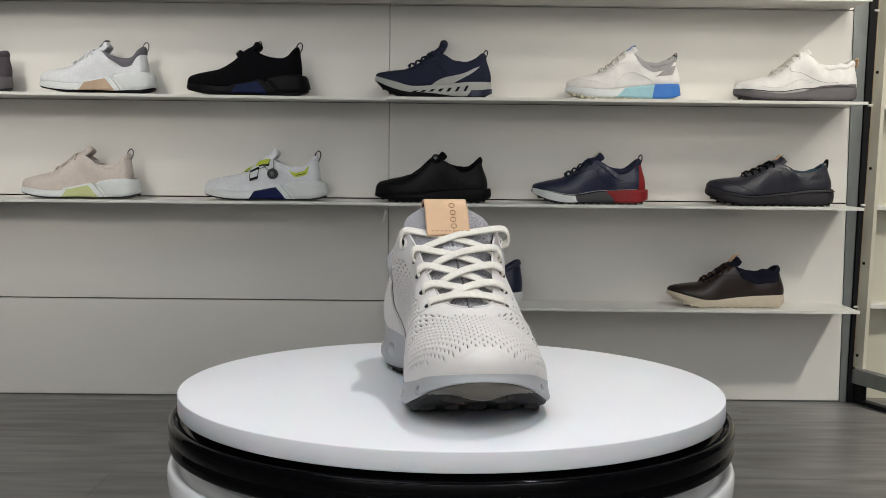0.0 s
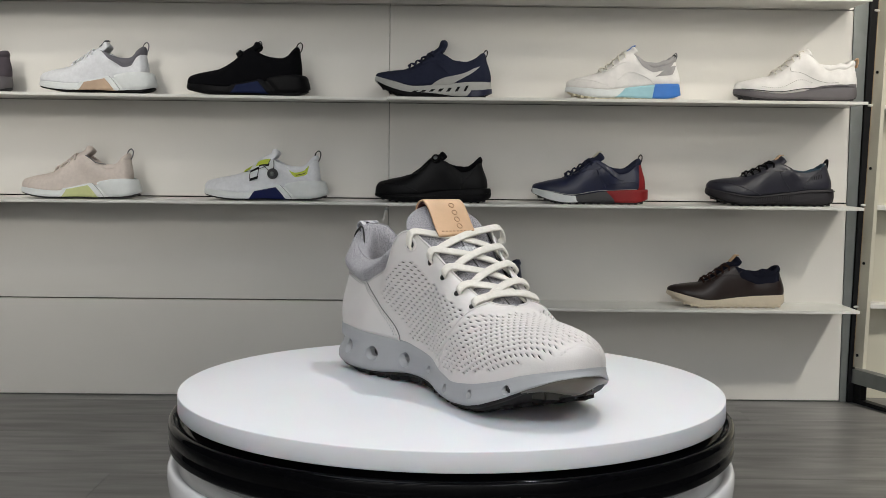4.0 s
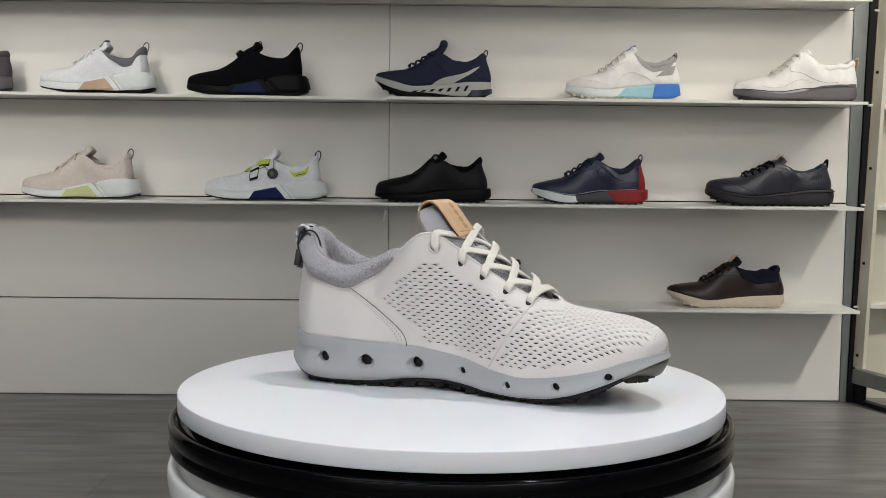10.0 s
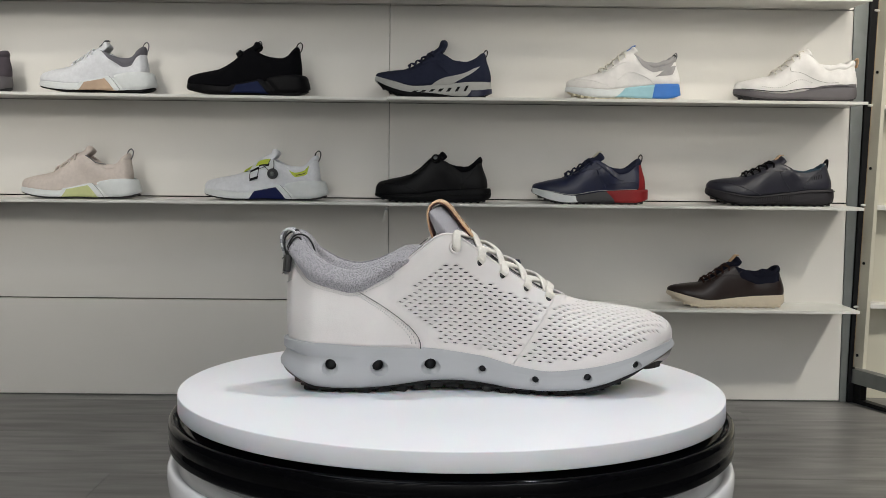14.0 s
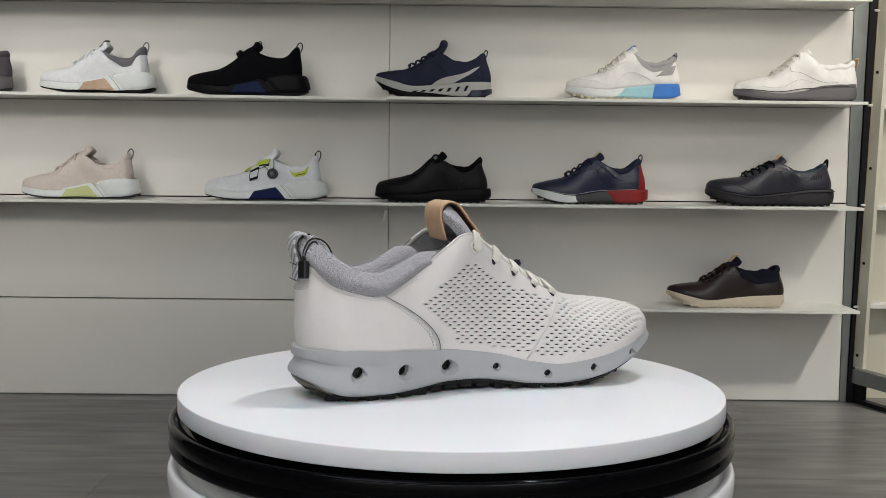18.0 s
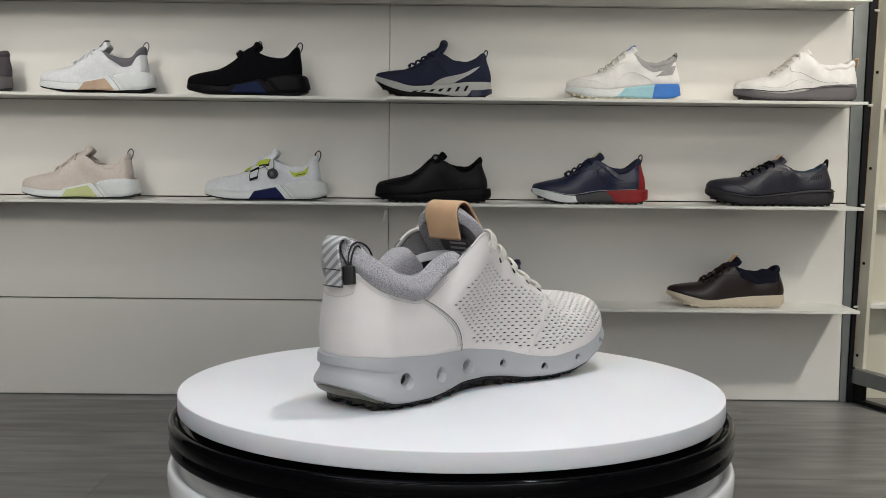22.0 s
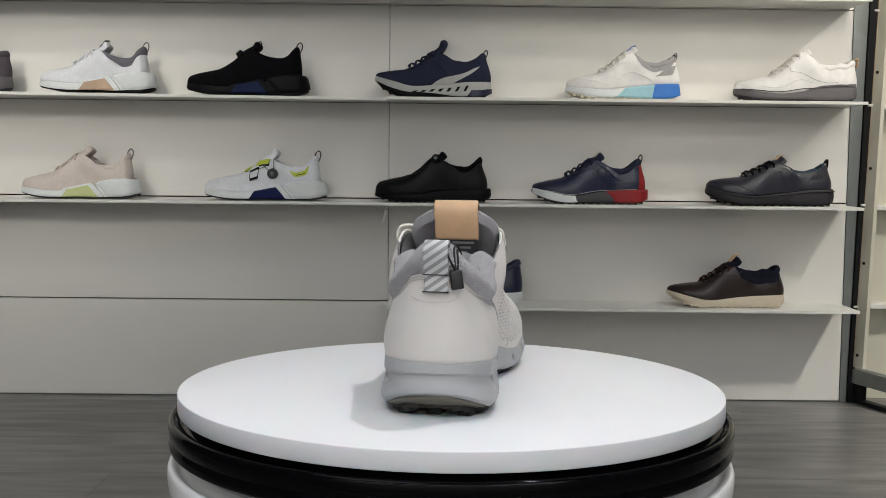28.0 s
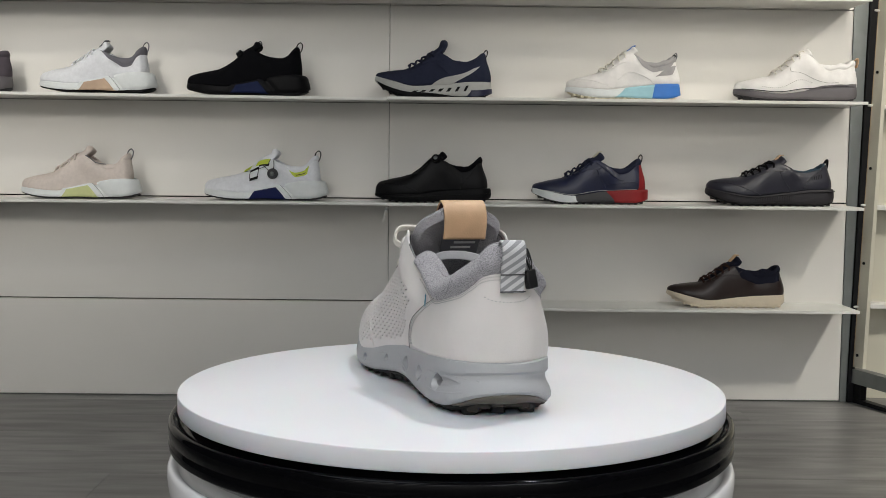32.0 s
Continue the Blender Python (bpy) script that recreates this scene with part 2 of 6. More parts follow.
def end_frame():
    post = thing("end_post", "black steel upright with a grey edge profile at the shelving's end", "post", kind="structure")
    def slanted(x0, x1, lean0, lean1, y0, y1):
        """An upright whose edges lean outwards with height."""
        bm = box(x0, x1, y0, y1, 0.0, 2.45, 0.001)
        mid = (x0 + x1) / 2
        for v in bm.verts:
            v.co.x += (lean0 if v.co.x < mid else lean1) * (v.co.z - 0.5)
        return bm
    part("grey_profile", slanted(1.1185, 1.1460, 0.0, 0.020, WALL - 0.004, WALL + 0.05), M_GREY, post, "grey aluminium edge strip", smooth=False)
    part("black_profile", slanted(1.1475, 1.1680, 0.020, 0.032, WALL - 0.012, WALL + 0.05), M_BLACK, post, "matt black post", smooth=False)
    side = thing("side_frame", "cream slotted upright and grey base rail beside the shelving", "shelf frame", pose(1.1555, WALL, 0, 0, 1.8) @ pose(0, 0, 0, 0, 0, -70), kind="structure")
    part("upright", box(0.002, 0.045, -0.012, 0.0, 0.10, 2.45, 0.001), M_CREAM, side, "cream slotted strip", smooth=False)
    part("edge_strip", box(0.0025, 0.0090, -0.0134, -0.0118, 0.10, 2.45, 0.0004), M_TANWOOD, side, "narrow tan wood edge", smooth=False)
    # Black discs stand for pin holes, with the holes' shade as their colour.
    for z in (0.135, 0.39, 0.65, 0.91, 1.17):
        part("pin_hole_shade", lathe([(0, -0.0005), (0.004, -0.0005), (0.004, 0.003), (0, 0.003)], 12), M_BLACK, side).matrix_local = pose(0.022, -0.012, z, 90)
    for z in (0.262, 0.543, 0.815, 1.07):
        part("shelf_pin", lathe([(0, -0.007), (0.003, -0.007), (0.0036, 0.0), (0.003, 0.007), (0, 0.007)], 12), M_SHELF, side).matrix_local = pose(0.010, -0.018, z + 0.006, 90)
    part("base_rail", box(0.0, 0.40, -0.014, 0.02, 0.055, 0.095, 0.002), M_GREY, side, "grey metal base rail", smooth=False)
    part("foot_strip", box(0.0, 0.40, -0.006, 0.02, 0.0, 0.0115), M_BLACK, side, smooth=False)
    for x in (0.02, 0.38):
        part("foot", box(x - 0.015, x + 0.015, -0.004, 0.016, 0.0115, 0.055), M_BLACK, side, smooth=False)
    far = thing("side_wall_display", "cream wall panel with white shelves beyond the end post", "wall panel", kind="structure")
    part("panel", box(1.1405, 2.2, WALL + 0.052, WALL + 0.07, 0.0, 2.45, 0.001), M_CREAM, far, smooth=False)
    for z in (0.276, 0.548, 0.823, 1.081):
        part("side_shelf", box(1.190, 1.60, WALL - 0.015, WALL + 0.0515, z - 0.012, z, 0.001), M_SHELF, far, "white steel shelf edge", smooth=False)


display_wall()
for z, tl in ((1.087, 0.0), (0.823, 0.25), (0.548, -0.05)):
    shelf(-1.46, -0.1421, z, tl)
    shelf(-0.1415, 1.106, z, 0.0)
shelf(-0.1415, 1.106, 0.276)
clip = thing("shelf_clip", "small clear plastic clip hanging at the shelf joint", "clip", pose(-0.1425, WALL - 0.155, 0.531))
part("stem", box(-0.0022, 0.0022, -0.0012, 0.0012, -0.034, 0.004, 0.0008), M_PANEL, clip, smooth=False).matrix_local = pose(0, 0, 0, 0, 14)
part("head", box(-0.003, 0.003, -0.002, 0.002, -0.003, 0.003, 0.001), M_GREY, clip, smooth=False)
end_frame()


# ---- turntable ----
def turntable():
    base = thing("turntable", "round white display turntable with glossy black ring", "turntable", pose(0.0010, 0, 0))
    part("plinth", lathe([(0, 0), (0.185, 0), (0.188, 0.003), (0.188, 0.33), (0.186, 0.333), (0, 0.333)]), M_BASE, base, "round white plinth")
    part("housing", lathe([(0, 0.334), (0.19, 0.334), (0.207, 0.352), (0.2145, 0.380), (0.2155, 0.400), (0.2152, 0.412), (0.2168, 0.420), (0.2176, 0.428), (0.2174, 0.4330), (0.2164, 0.4362), (0.2148, 0.4372), (0.2120, 0.4366), (0.2098, 0.4345), (0.2082, 0.4318), (0.2045, 0.4312), (0.2022, 0.4335), (0.2016, 0.4395), (0, 0.4395)]), M_BASE, base, "white plastic bowl with a rolled rim")
    part("black_ring", lathe([(0, 0.4400), (0.2012, 0.4400), (0.2120, 0.4470), (0.2155, 0.4490), (0.2163, 0.4503), (0.2165, 0.4520), (0.2165, 0.4575), (0.2160, 0.4579), (0.2160, 0.4585), (0.2165, 0.4589), (0.2166, 0.4660), (0.2163, 0.4688), (0.2152, 0.4708), (0.2135, 0.4716), (0.2110, 0.4705), (0.2095, 0.4680), (0.2060, 0.4675), (0.2045, 0.4750), (0, 0.4750)]), M_GLOSS, base, "glossy black ring with a fine seam")
    plate = part("disc", lathe([(0, -0.0139), (0.2085, -0.0139), (0.2095, -0.0136), (0.2098, -0.0130), (0.2098, -0.0009), (0.20965, -0.0003), (0.2091, 0), (0.12, 0), (0, 0)], 192), M_DISC, base, "white acrylic disc that slowly turns")
    plate.matrix_local = pose(0, 0, DECK)
    return plate


disc = turntable()


# ---- shoes: one way of lofting, many models ----
def lerp(a, b, t):
    return a + (b - a) * t


class Last:
    """The form of a shoe in its own space: heel at -x, toe at +x, ground z = 0. Its curves are functions of x."""

    def __init__(self, heel, toe, inner, outer, mid_top, mid_low, top, rim, throat, ridge, heel_y, toe_y, ridge_end, collar_end=-0.004, throat_end=0.088, centre=None, lean=0.007, heel_in=0.0):
        self.heel, self.toe, self.heel_y, self.toe_y, self.ridge_end = heel, toe, heel_y, toe_y, ridge_end
        self.sides = {-1: self.by_turn(inner), 1: self.by_turn(outer)}
        self.mid_top, self.mid_low, self.top, self.rim, self.throat, self.ridge = graph(*mid_top), graph(*mid_low), graph(*top), graph(*rim), graph(*throat), graph(*ridge)
        self.collar_end, self.throat_end = collar_end, throat_end
        self.lean, self.heel_in = lean, heel_in
        self.centre = graph(*centre) if centre else None
        self.fullness = {-1: graph((0, 0.55), (1, 0.55)), 1: graph((0, 0.55), (1, 0.55))}

    def turn(self, x):
        return math.acos(min(1, max(-1, 1 - 2 * (x - self.heel) / (self.toe - self.heel)))) / math.pi

    def by_turn(self, pairs):
        return graph((0, self.heel_y), *((self.turn(x), y) for x, y in pairs), (1, self.toe_y))

    def x(self, w):
        return self.heel + (self.toe - self.heel) * (1 - math.cos(math.pi * w)) / 2

    def mid_y(self, x):
        if self.centre:
            return self.centre(x)
        w = self.turn(x)
        return (self.sides[-1](w) + self.sides[1](w)) / 2

    def outline(self, s, w, inset=0.0):
        """Plan point of the sole's edge on side s (-1, 1) at turn w, moved in by inset."""
        e = 1e-3
        a, b = max(0, w - e), min(1, w + e)
        p0, p1 = (self.x(a), self.sides[s](a)), (self.x(b), self.sides[s](b))
        p = Vector((self.x(w), self.sides[s](w)))
        t = Vector((p1[0] - p0[0], p1[1] - p0[1]))
        if w < e or w > 1 - e:
            t = Vector((0, s if w < 0.5 else -s))
        t.normalize()
        n = Vector((t.y, -t.x)) * (-s)
        return p - n * inset

    def base(self, s, w, inset=0.0025):
        p = self.outline(s, w, inset)
        back = self.heel_in * max(0.0, 1 - (self.x(w) - self.heel) / 0.05)
        return Vector((p.x + back, p.y, self.mid_top(self.x(w)) - 0.0015))

    def edge(self, s, w):
        """The upper's top edge: topline, throat, then the ridge over the toes."""
        x = self.x(w)
        c = self.mid_y(x)
        if x > self.throat_end:
            k = (x - self.throat_end) / (self.toe - self.throat_end)
            rx = self.throat_end + k * (self.ridge_end - self.throat_end)
            return Vector((rx, lerp(self.mid_y(rx), self.toe_y, k * 0.5), self.ridge(rx)))
        lean = self.lean * max(0.0, 1 - (x - self.heel) / 0.06)
        yy = self.sides[s](w)
        if x < -0.004:
            k = min(1, max(0, (x + 0.05) / 0.046))
            k = k * k * (3 - 2 * k)
            inward = lerp(0.008, 0.0, k)
            side = yy - s * inward * min(1.0, abs(yy - c) / 0.028)
            side = lerp(side, c + s * self.throat(x), k)
        else:
            side = c + s * self.throat(x)
        return Vector((x + lean, side, self.top(x)))

    def wall(self, s, w, v, out=0.0):
        """A point of the upper: v 0 at the sole, 1 at the top edge."""
        p0, p3 = self.base(s, w), self.edge(s, w)
        x = self.x(w)
        h = p3.z - p0.z
        k = min(1, max(0, (x + 0.03) / 0.08))
        k = k * k * (3 - 2 * k)
        o = Vector((p0.x - p3.x, p0.y - p3.y, 0))
        od = Vector((p0.x - self.mid_x(x), p0.y - self.mid_y(x), 0))
        od = od.normalized() if od.length > 1e-6 else Vector((-1, 0, 0))
        p1 = p0 + Vector((0, 0, h * lerp(0.42, 0.62, k))) + od * lerp(0.0035, 0.0025, k)
        p2 = p3 + lerp(1, 0, k) * (Vector((0, 0, -0.33 * h)) + od * self.bulge(x)) + k * (o * self.fullness[s](x) + od * self.bulge(x) * 0.5)
        q = (1 - v) ** 3 * p0 + 3 * v * (1 - v) ** 2 * p1 + 3 * v * v * (1 - v) * p2 + v ** 3 * p3
        if out:
            n = self.normal(s, w, v)
            q = q + n * out
        return q

    def bulge(self, x):
        """How far the side swells below the top edge, most beside the instep."""
        return 0.002 + 0.0125 * math.exp(-((x + 0.015) / 0.035) ** 2)

    def mid_x(self, x):
        return min(max(x, self.heel + 0.04), self.toe - 0.045)

    def normal(self, s, w, v):
        if w < 1e-4 or w > 1 - 1e-4:
            return (self.side_normal(-1, w, v) + self.side_normal(1, w, v)).normalized()
        return self.side_normal(s, w, v)

    def side_normal(self, s, w, v):
        e = 0.004
        a = self.wall(s, min(1, w + e), v) - self.wall(s, max(0, w - e), v)
        b = self.wall(s, w, min(1, v + e)) - self.wall(s, w, max(0, v - e))
        n = a.cross(b)
        n = n.normalized() if n.length > 1e-12 else Vector((0, 0, 1))
        ref = Vector((self.x(w) - self.mid_x(self.x(w)), self.sides[s](w) - self.mid_y(self.x(w)), 0.02))
        return n if n.dot(ref) > 0 else -n

    def ring(self, n):
        """(side, turn) pairs round the whole shoe, from the heel along the inner side to the toe and back."""
        fine = [i / 400 for i in range(401)]
        pts = [self.outline(-1, w) for w in fine]
        run = np.concatenate([[0], np.cumsum([(b - a).length for a, b in zip(pts, pts[1:])])])
        ws = [float(np.interp(run[-1] * i / n, run, fine)) for i in range(n + 1)]
        return [(-1, w) for w in ws] + [(1, w) for w in ws[-2:0:-1]]


def solid(ob, thickness, offset=-1.0):
    m = ob.modifiers.new("thickness", "SOLIDIFY")
    m.thickness, m.offset, m.use_even_offset = thickness, offset, False
    return ob


def face_out(bm):
    """Turns the faces of a shoe's sheet outwards."""
    bm.normal_update()
    s = sum(f.normal.dot(f.calc_center_median() - Vector((min(max(f.calc_center_median().x, -0.08), 0.12), 0, 0.03))) for f in bm.faces)
    if s < 0:
        bmesh.ops.reverse_faces(bm, faces=bm.faces)
    return bm


def upper_sheet(last, nu, nv, out=0.0, v0=0.0, v1=1.0):
    ring = last.ring(nu)
    rows = [[last.wall(s, w, lerp(v0, v1, j / nv), out) for s, w in ring] for j in range(nv + 1)]
    bm = grid(rows, closed=True)
    bmesh.ops.remove_doubles(bm, verts=bm.verts, dist=2e-5)
    return bm


def cap_rings(bm, m, rows, nu):
    """Closes the first and last ring of a slab, side to side."""
    bm.verts.ensure_lookup_table()
    for b, flip in ((0, True), ((rows - 1) * m, False)):
        for i in range(nu):
            f = []
            for k in (b + i, b + i + 1, b + (m - i - 1), b + (m - i) % m):
                if k not in f:
                    f.append(k)
            if len(f) > 2:
                bm.faces.new([bm.verts[k] for k in (f if flip else f[::-1])])
    bmesh.ops.recalc_face_normals(bm, faces=bm.faces)
    return bm


def sole_sheet(last, nu, profile, z_of):
    """A closed slab: profile of (height share, inset), z_of(x) -> (low, high)."""
    ring = last.ring(nu)
    rows = []
    for t, inset in profile:
        row = []
        for s, w in ring:
            p = last.outline(s, w, inset)
            lo, hi = z_of(last.x(w))
            row.append((p.x, p.y, lerp(lo, hi, t)))
        rows.append(row)
    return cap_rings(grid(rows, closed=True), len(ring), len(rows), nu)


def collar_sheet(last, x_end, nu=40, puff=0.003, depth=0.05, roll=0.005):
    """The padded collar from the topline over the rim and down inside."""
    w1 = last.turn(x_end)
    ring = [(-1, w1 * (1 - i / nu)) for i in range(nu)] + [(1, w1 * i / nu) for i in range(nu + 1)]
    cols = []
    for s, w in ring:
        e = last.edge(s, w)
        x = last.x(w)
        out = Vector((e.x - last.mid_x(x), e.y - last.mid_y(x), 0)).normalized()
        rim = last.rim(x)
        drop = max(0.0, e.z - (rim - 0.012))
        if drop > 0:
            k = min(1.0, drop / 0.010)
            e = e - out * 0.0055 * k + Vector((0, 0, -drop))
        hgt = rim - e.z
        p = [e - out * 0.0015 + Vector((0, 0, -0.004)), e + out * puff * 0.35 + Vector((0, 0, 0.0005)), e + out * puff * 0.9 + Vector((0, 0, hgt * 0.4)),
             e - out * 0.001 + Vector((0, 0, hgt * 0.85)), e - out * roll + Vector((0, 0, hgt)), e - out * roll * 2.1 + Vector((0, 0, hgt - 0.004)),
             e - out * roll * 2.5 + Vector((0, 0, hgt - 0.014)), e - out * roll * 2.0 + Vector((0, 0, hgt - 0.034)), e - out * roll * 1.4 + Vector((0, 0, max(0.045 - e.z, hgt - depth)))]
        cols.append([Vector(q) for q in smooth_path(p, 22)])
    return grid(cols)


def padded(path, widths, thick, n=20, m=34):
    """A rounded pad along path; widths and thick are its half-axes there."""
    pts = [Vector(q) for q in smooth_path(path, m)]
    ab = smooth_path([(a, b, 0) for a, b in zip(widths, thick)], m)
    rows = []
    for i, p in enumerate(pts):
        t = (pts[min(i + 1, m - 1)] - pts[max(i - 1, 0)]).normalized()
        up = Vector((0, 1, 0)).cross(t).normalized()
        end = math.sqrt(max(0.03, 1 - max(0.0, (i - (m - 6)) / 5) ** 2))
        a, b = ab[i][0] * (0.35 + 0.65 * end), ab[i][1] * end
        rows.append([p + Vector((0, math.copysign(abs(math.cos(k)) ** 0.8, math.cos(k)) * a, 0)) + up * (math.sin(k) * b) - Vector((0.5, 0, 0.86)) * (0.008 * math.cos(k) ** 2) for k in (2 * math.pi * j / n for j in range(n))])
    bm = grid(rows, closed=True)
    bm.verts.ensure_lookup_table()
    bm.faces.new([bm.verts[(m - 1) * n + j] for j in range(n)])
    bmesh.ops.recalc_face_normals(bm, faces=bm.faces)
    return bm


def tongue_sheet(path, widths, bow, n=18, m=40):
    """A padded tongue along path (x, y, z points of its middle)."""
    pts = [Vector(q) for q in smooth_path(path, m)]
    wd = [q[0] for q in smooth_path([(a, 0, 0) for a in widths], m)]
    rows = []
    for i, p in enumerate(pts):
        t = (pts[min(i + 1, m - 1)] - pts[max(i - 1, 0)]).normalized()
        up = Vector((0, 1, 0)).cross(t).normalized()
        if up.x < 0:
            up = -up
        rows.append([p + Vector((0, 1, 0)) * (wd[i] * k) - up * (bow * k * k) for k in [lerp(-1, 1, j / n) for j in range(n + 1)]])
    return grid(rows)


# ---- the shoe on the turntable ----
HERO = Last(
    heel=-0.1304, toe=0.1738, heel_y=-0.0105, toe_y=-0.0007, ridge_end=0.158,
    inner=[(-0.122, -0.0326), (-0.10, -0.0468), (-0.07, -0.0470), (-0.04, -0.0402), (-0.01, -0.0335), (0.02, -0.0340), (0.05, -0.0408), (0.08, -0.0458), (0.11, -0.0469), (0.14, -0.0407), (0.16, -0.0277)],
    outer=[(-0.122, 0.0165), (-0.10, 0.0315), (-0.07, 0.0373), (-0.04, 0.0384), (-0.01, 0.0401), (0.02, 0.0460), (0.05, 0.0545), (0.08, 0.0593), (0.11, 0.0560), (0.14, 0.0449), (0.16, 0.0289)],
    mid_top=[(-0.1305, 0.0385), (-0.10, 0.0392), (-0.06, 0.0375), (-0.03, 0.0355), (-0.005, 0.033), (0.023, 0.029), (0.053, 0.022), (0.075, 0.0195), (0.095, 0.0215), (0.132, 0.029), (0.152, 0.0355), (0.1738, 0.0405)],
    mid_low=[(-0.1305, 0.0165), (-0.125, 0.0142), (-0.112, 0.0080), (-0.095, 0.0044), (-0.084, 0.0038), (-0.054, 0.0042), (-0.011, 0.0083), (0.006, 0.0088), (0.028, 0.0068), (0.049, 0.0043), (0.07, 0.0036), (0.091, 0.0046), (0.111, 0.0085), (0.132, 0.0155), (0.148, 0.0225), (0.16, 0.0282), (0.168, 0.0322), (0.1738, 0.0345)],
    top=[(-0.1305, 0.1005), (-0.1280, 0.1000), (-0.1240, 0.0980), (-0.118, 0.0918), (-0.110, 0.0852), (-0.100, 0.0818), (-0.091, 0.0795), (-0.074, 0.0765), (-0.067, 0.0778), (-0.059, 0.082), (-0.046, 0.089), (-0.037, 0.096), (-0.029, 0.104), (-0.018, 0.113), (-0.010, 0.119), (-0.003, 0.121), (0.003, 0.120), (0.014, 0.113), (0.037, 0.0963), (0.055, 0.0847), (0.074, 0.0751), (0.088, 0.0716)],
    rim=[(-0.1305, 0.1200), (-0.127, 0.1185), (-0.122, 0.1135), (-0.117, 0.1085), (-0.110, 0.1040), (-0.100, 0.0995), (-0.090, 0.0955), (-0.074, 0.0925), (-0.061, 0.0950), (-0.048, 0.1010), (-0.036, 0.1070), (-0.027, 0.1075), (-0.014, 0.0980)],
    throat=[(-0.06, 0.043), (-0.02, 0.040), (0.0, 0.0355), (0.02, 0.0290), (0.04, 0.0250), (0.06, 0.0210), (0.075, 0.0172), (0.084, 0.0115), (0.088, 0.001)],
    ridge=[(0.080, 0.0742), (0.088, 0.0716), (0.097, 0.0685), (0.11, 0.0662), (0.123, 0.0648), (0.135, 0.0634), (0.147, 0.0611), (0.158, 0.0568)],
    centre=[(-0.13, -0.0098), (-0.06, -0.005), (0.0, -0.001), (0.03, 0.0002), (0.06, 0.0020), (0.088, 0.0028), (0.12, 0.0028), (0.174, -0.0007)], heel_in=0.0035)
HERO.fullness[1] = graph((0.0, 0.50), (0.03, 0.38), (0.06, 0.28), (0.09, 0.30), (0.12, 0.45), (0.16, 0.55))

M_LEATHER = mat("white_leather", (0.69, 0.655, 0.630), 0.5, vary=0.03, scale=40, bump=0.20, bscale=1000, sub=0.03, crease=0.16)
M_LEATHER2 = mat("smooth_white_leather", (0.695, 0.660, 0.636), 0.45, vary=0.03, scale=35, bump=0.18, bscale=1100, sub=0.03, crease=0.24)
# Nearly black: the shade inside the punched slits is put into this colour.
M_SLIT_LINING = mat("slit_shade_lining", (0.022, 0.021, 0.020), 0.9, vary=0.1, scale=300)
M_FELT = felt_mat("grey_wool_felt", (0.085, 0.081, 0.089), (0.47, 0.457, 0.477), 1150)
M_LACE = mat("ivory_lace", (0.76, 0.725, 0.65), 0.75, vary=0.05, scale=300, bump=0.5, bscale=1500)
M_TAN = mat("tan_leather", (0.62, 0.40, 0.235), 0.45, vary=0.07, scale=60, bump=0.15, bscale=900)
M_TANEDGE = mat("tan_deboss", (0.40, 0.235, 0.125), 0.6, vary=0.05)
M_BROWN = mat("brown_edge", (0.07, 0.022, 0.018), 0.7)
M_MID = mat("pale_grey_foam", (0.383, 0.39, 0.398), 0.5, vary=0.02, scale=50, bump=0.05, bscale=900)
M_OUT = mat("dark_rubber", (0.012, 0.0115, 0.011), 0.6, vary=0.1, scale=60, spec=0.25)
M_BUMPER = mat("smoky_rubber", (0.095, 0.085, 0.065), 0.35, vary=0.08, scale=40)
M_LUG = mat("dark_smoky_rubber", (0.026, 0.023, 0.018), 0.5, vary=0.1, scale=60, spec=0.3)
M_STITCH = mat("grey_thread", (0.46, 0.455, 0.445), 0.8)
M_SEAM = mat("seam_edge", (0.13, 0.125, 0.12), 0.8)
M_STRIPE = stripe_mat("striped_webbing", (0.28, 0.28, 0.29), (0.58, 0.58, 0.585))
M_TAG_HOLE_BLK = mat("black_plastic_and_hole_shade", (0.010, 0.010, 0.010), 0.4)
M_CORD = mat("black_cord", (0.008, 0.008, 0.008), 0.7)
M_INSOLE = mat("pale_insole", (0.55, 0.55, 0.57), 0.8, vary=0.05, bump=0.2)
M_LABEL = mat("printed_label", (0.10, 0.10, 0.11), 0.7)
M_LABELINK = mat("pale_print", (0.55, 0.55, 0.55), 0.7)
M_TEAL = mat("teal_tab", (0.05, 0.22, 0.30), 0.5)


def seam_x(z):
    """Where the heel counter's front edge lies at height z."""
    return lerp(-0.022, -0.070, max(0.0, min(1.0, (z - 0.036) / 0.041)) ** 1.7)


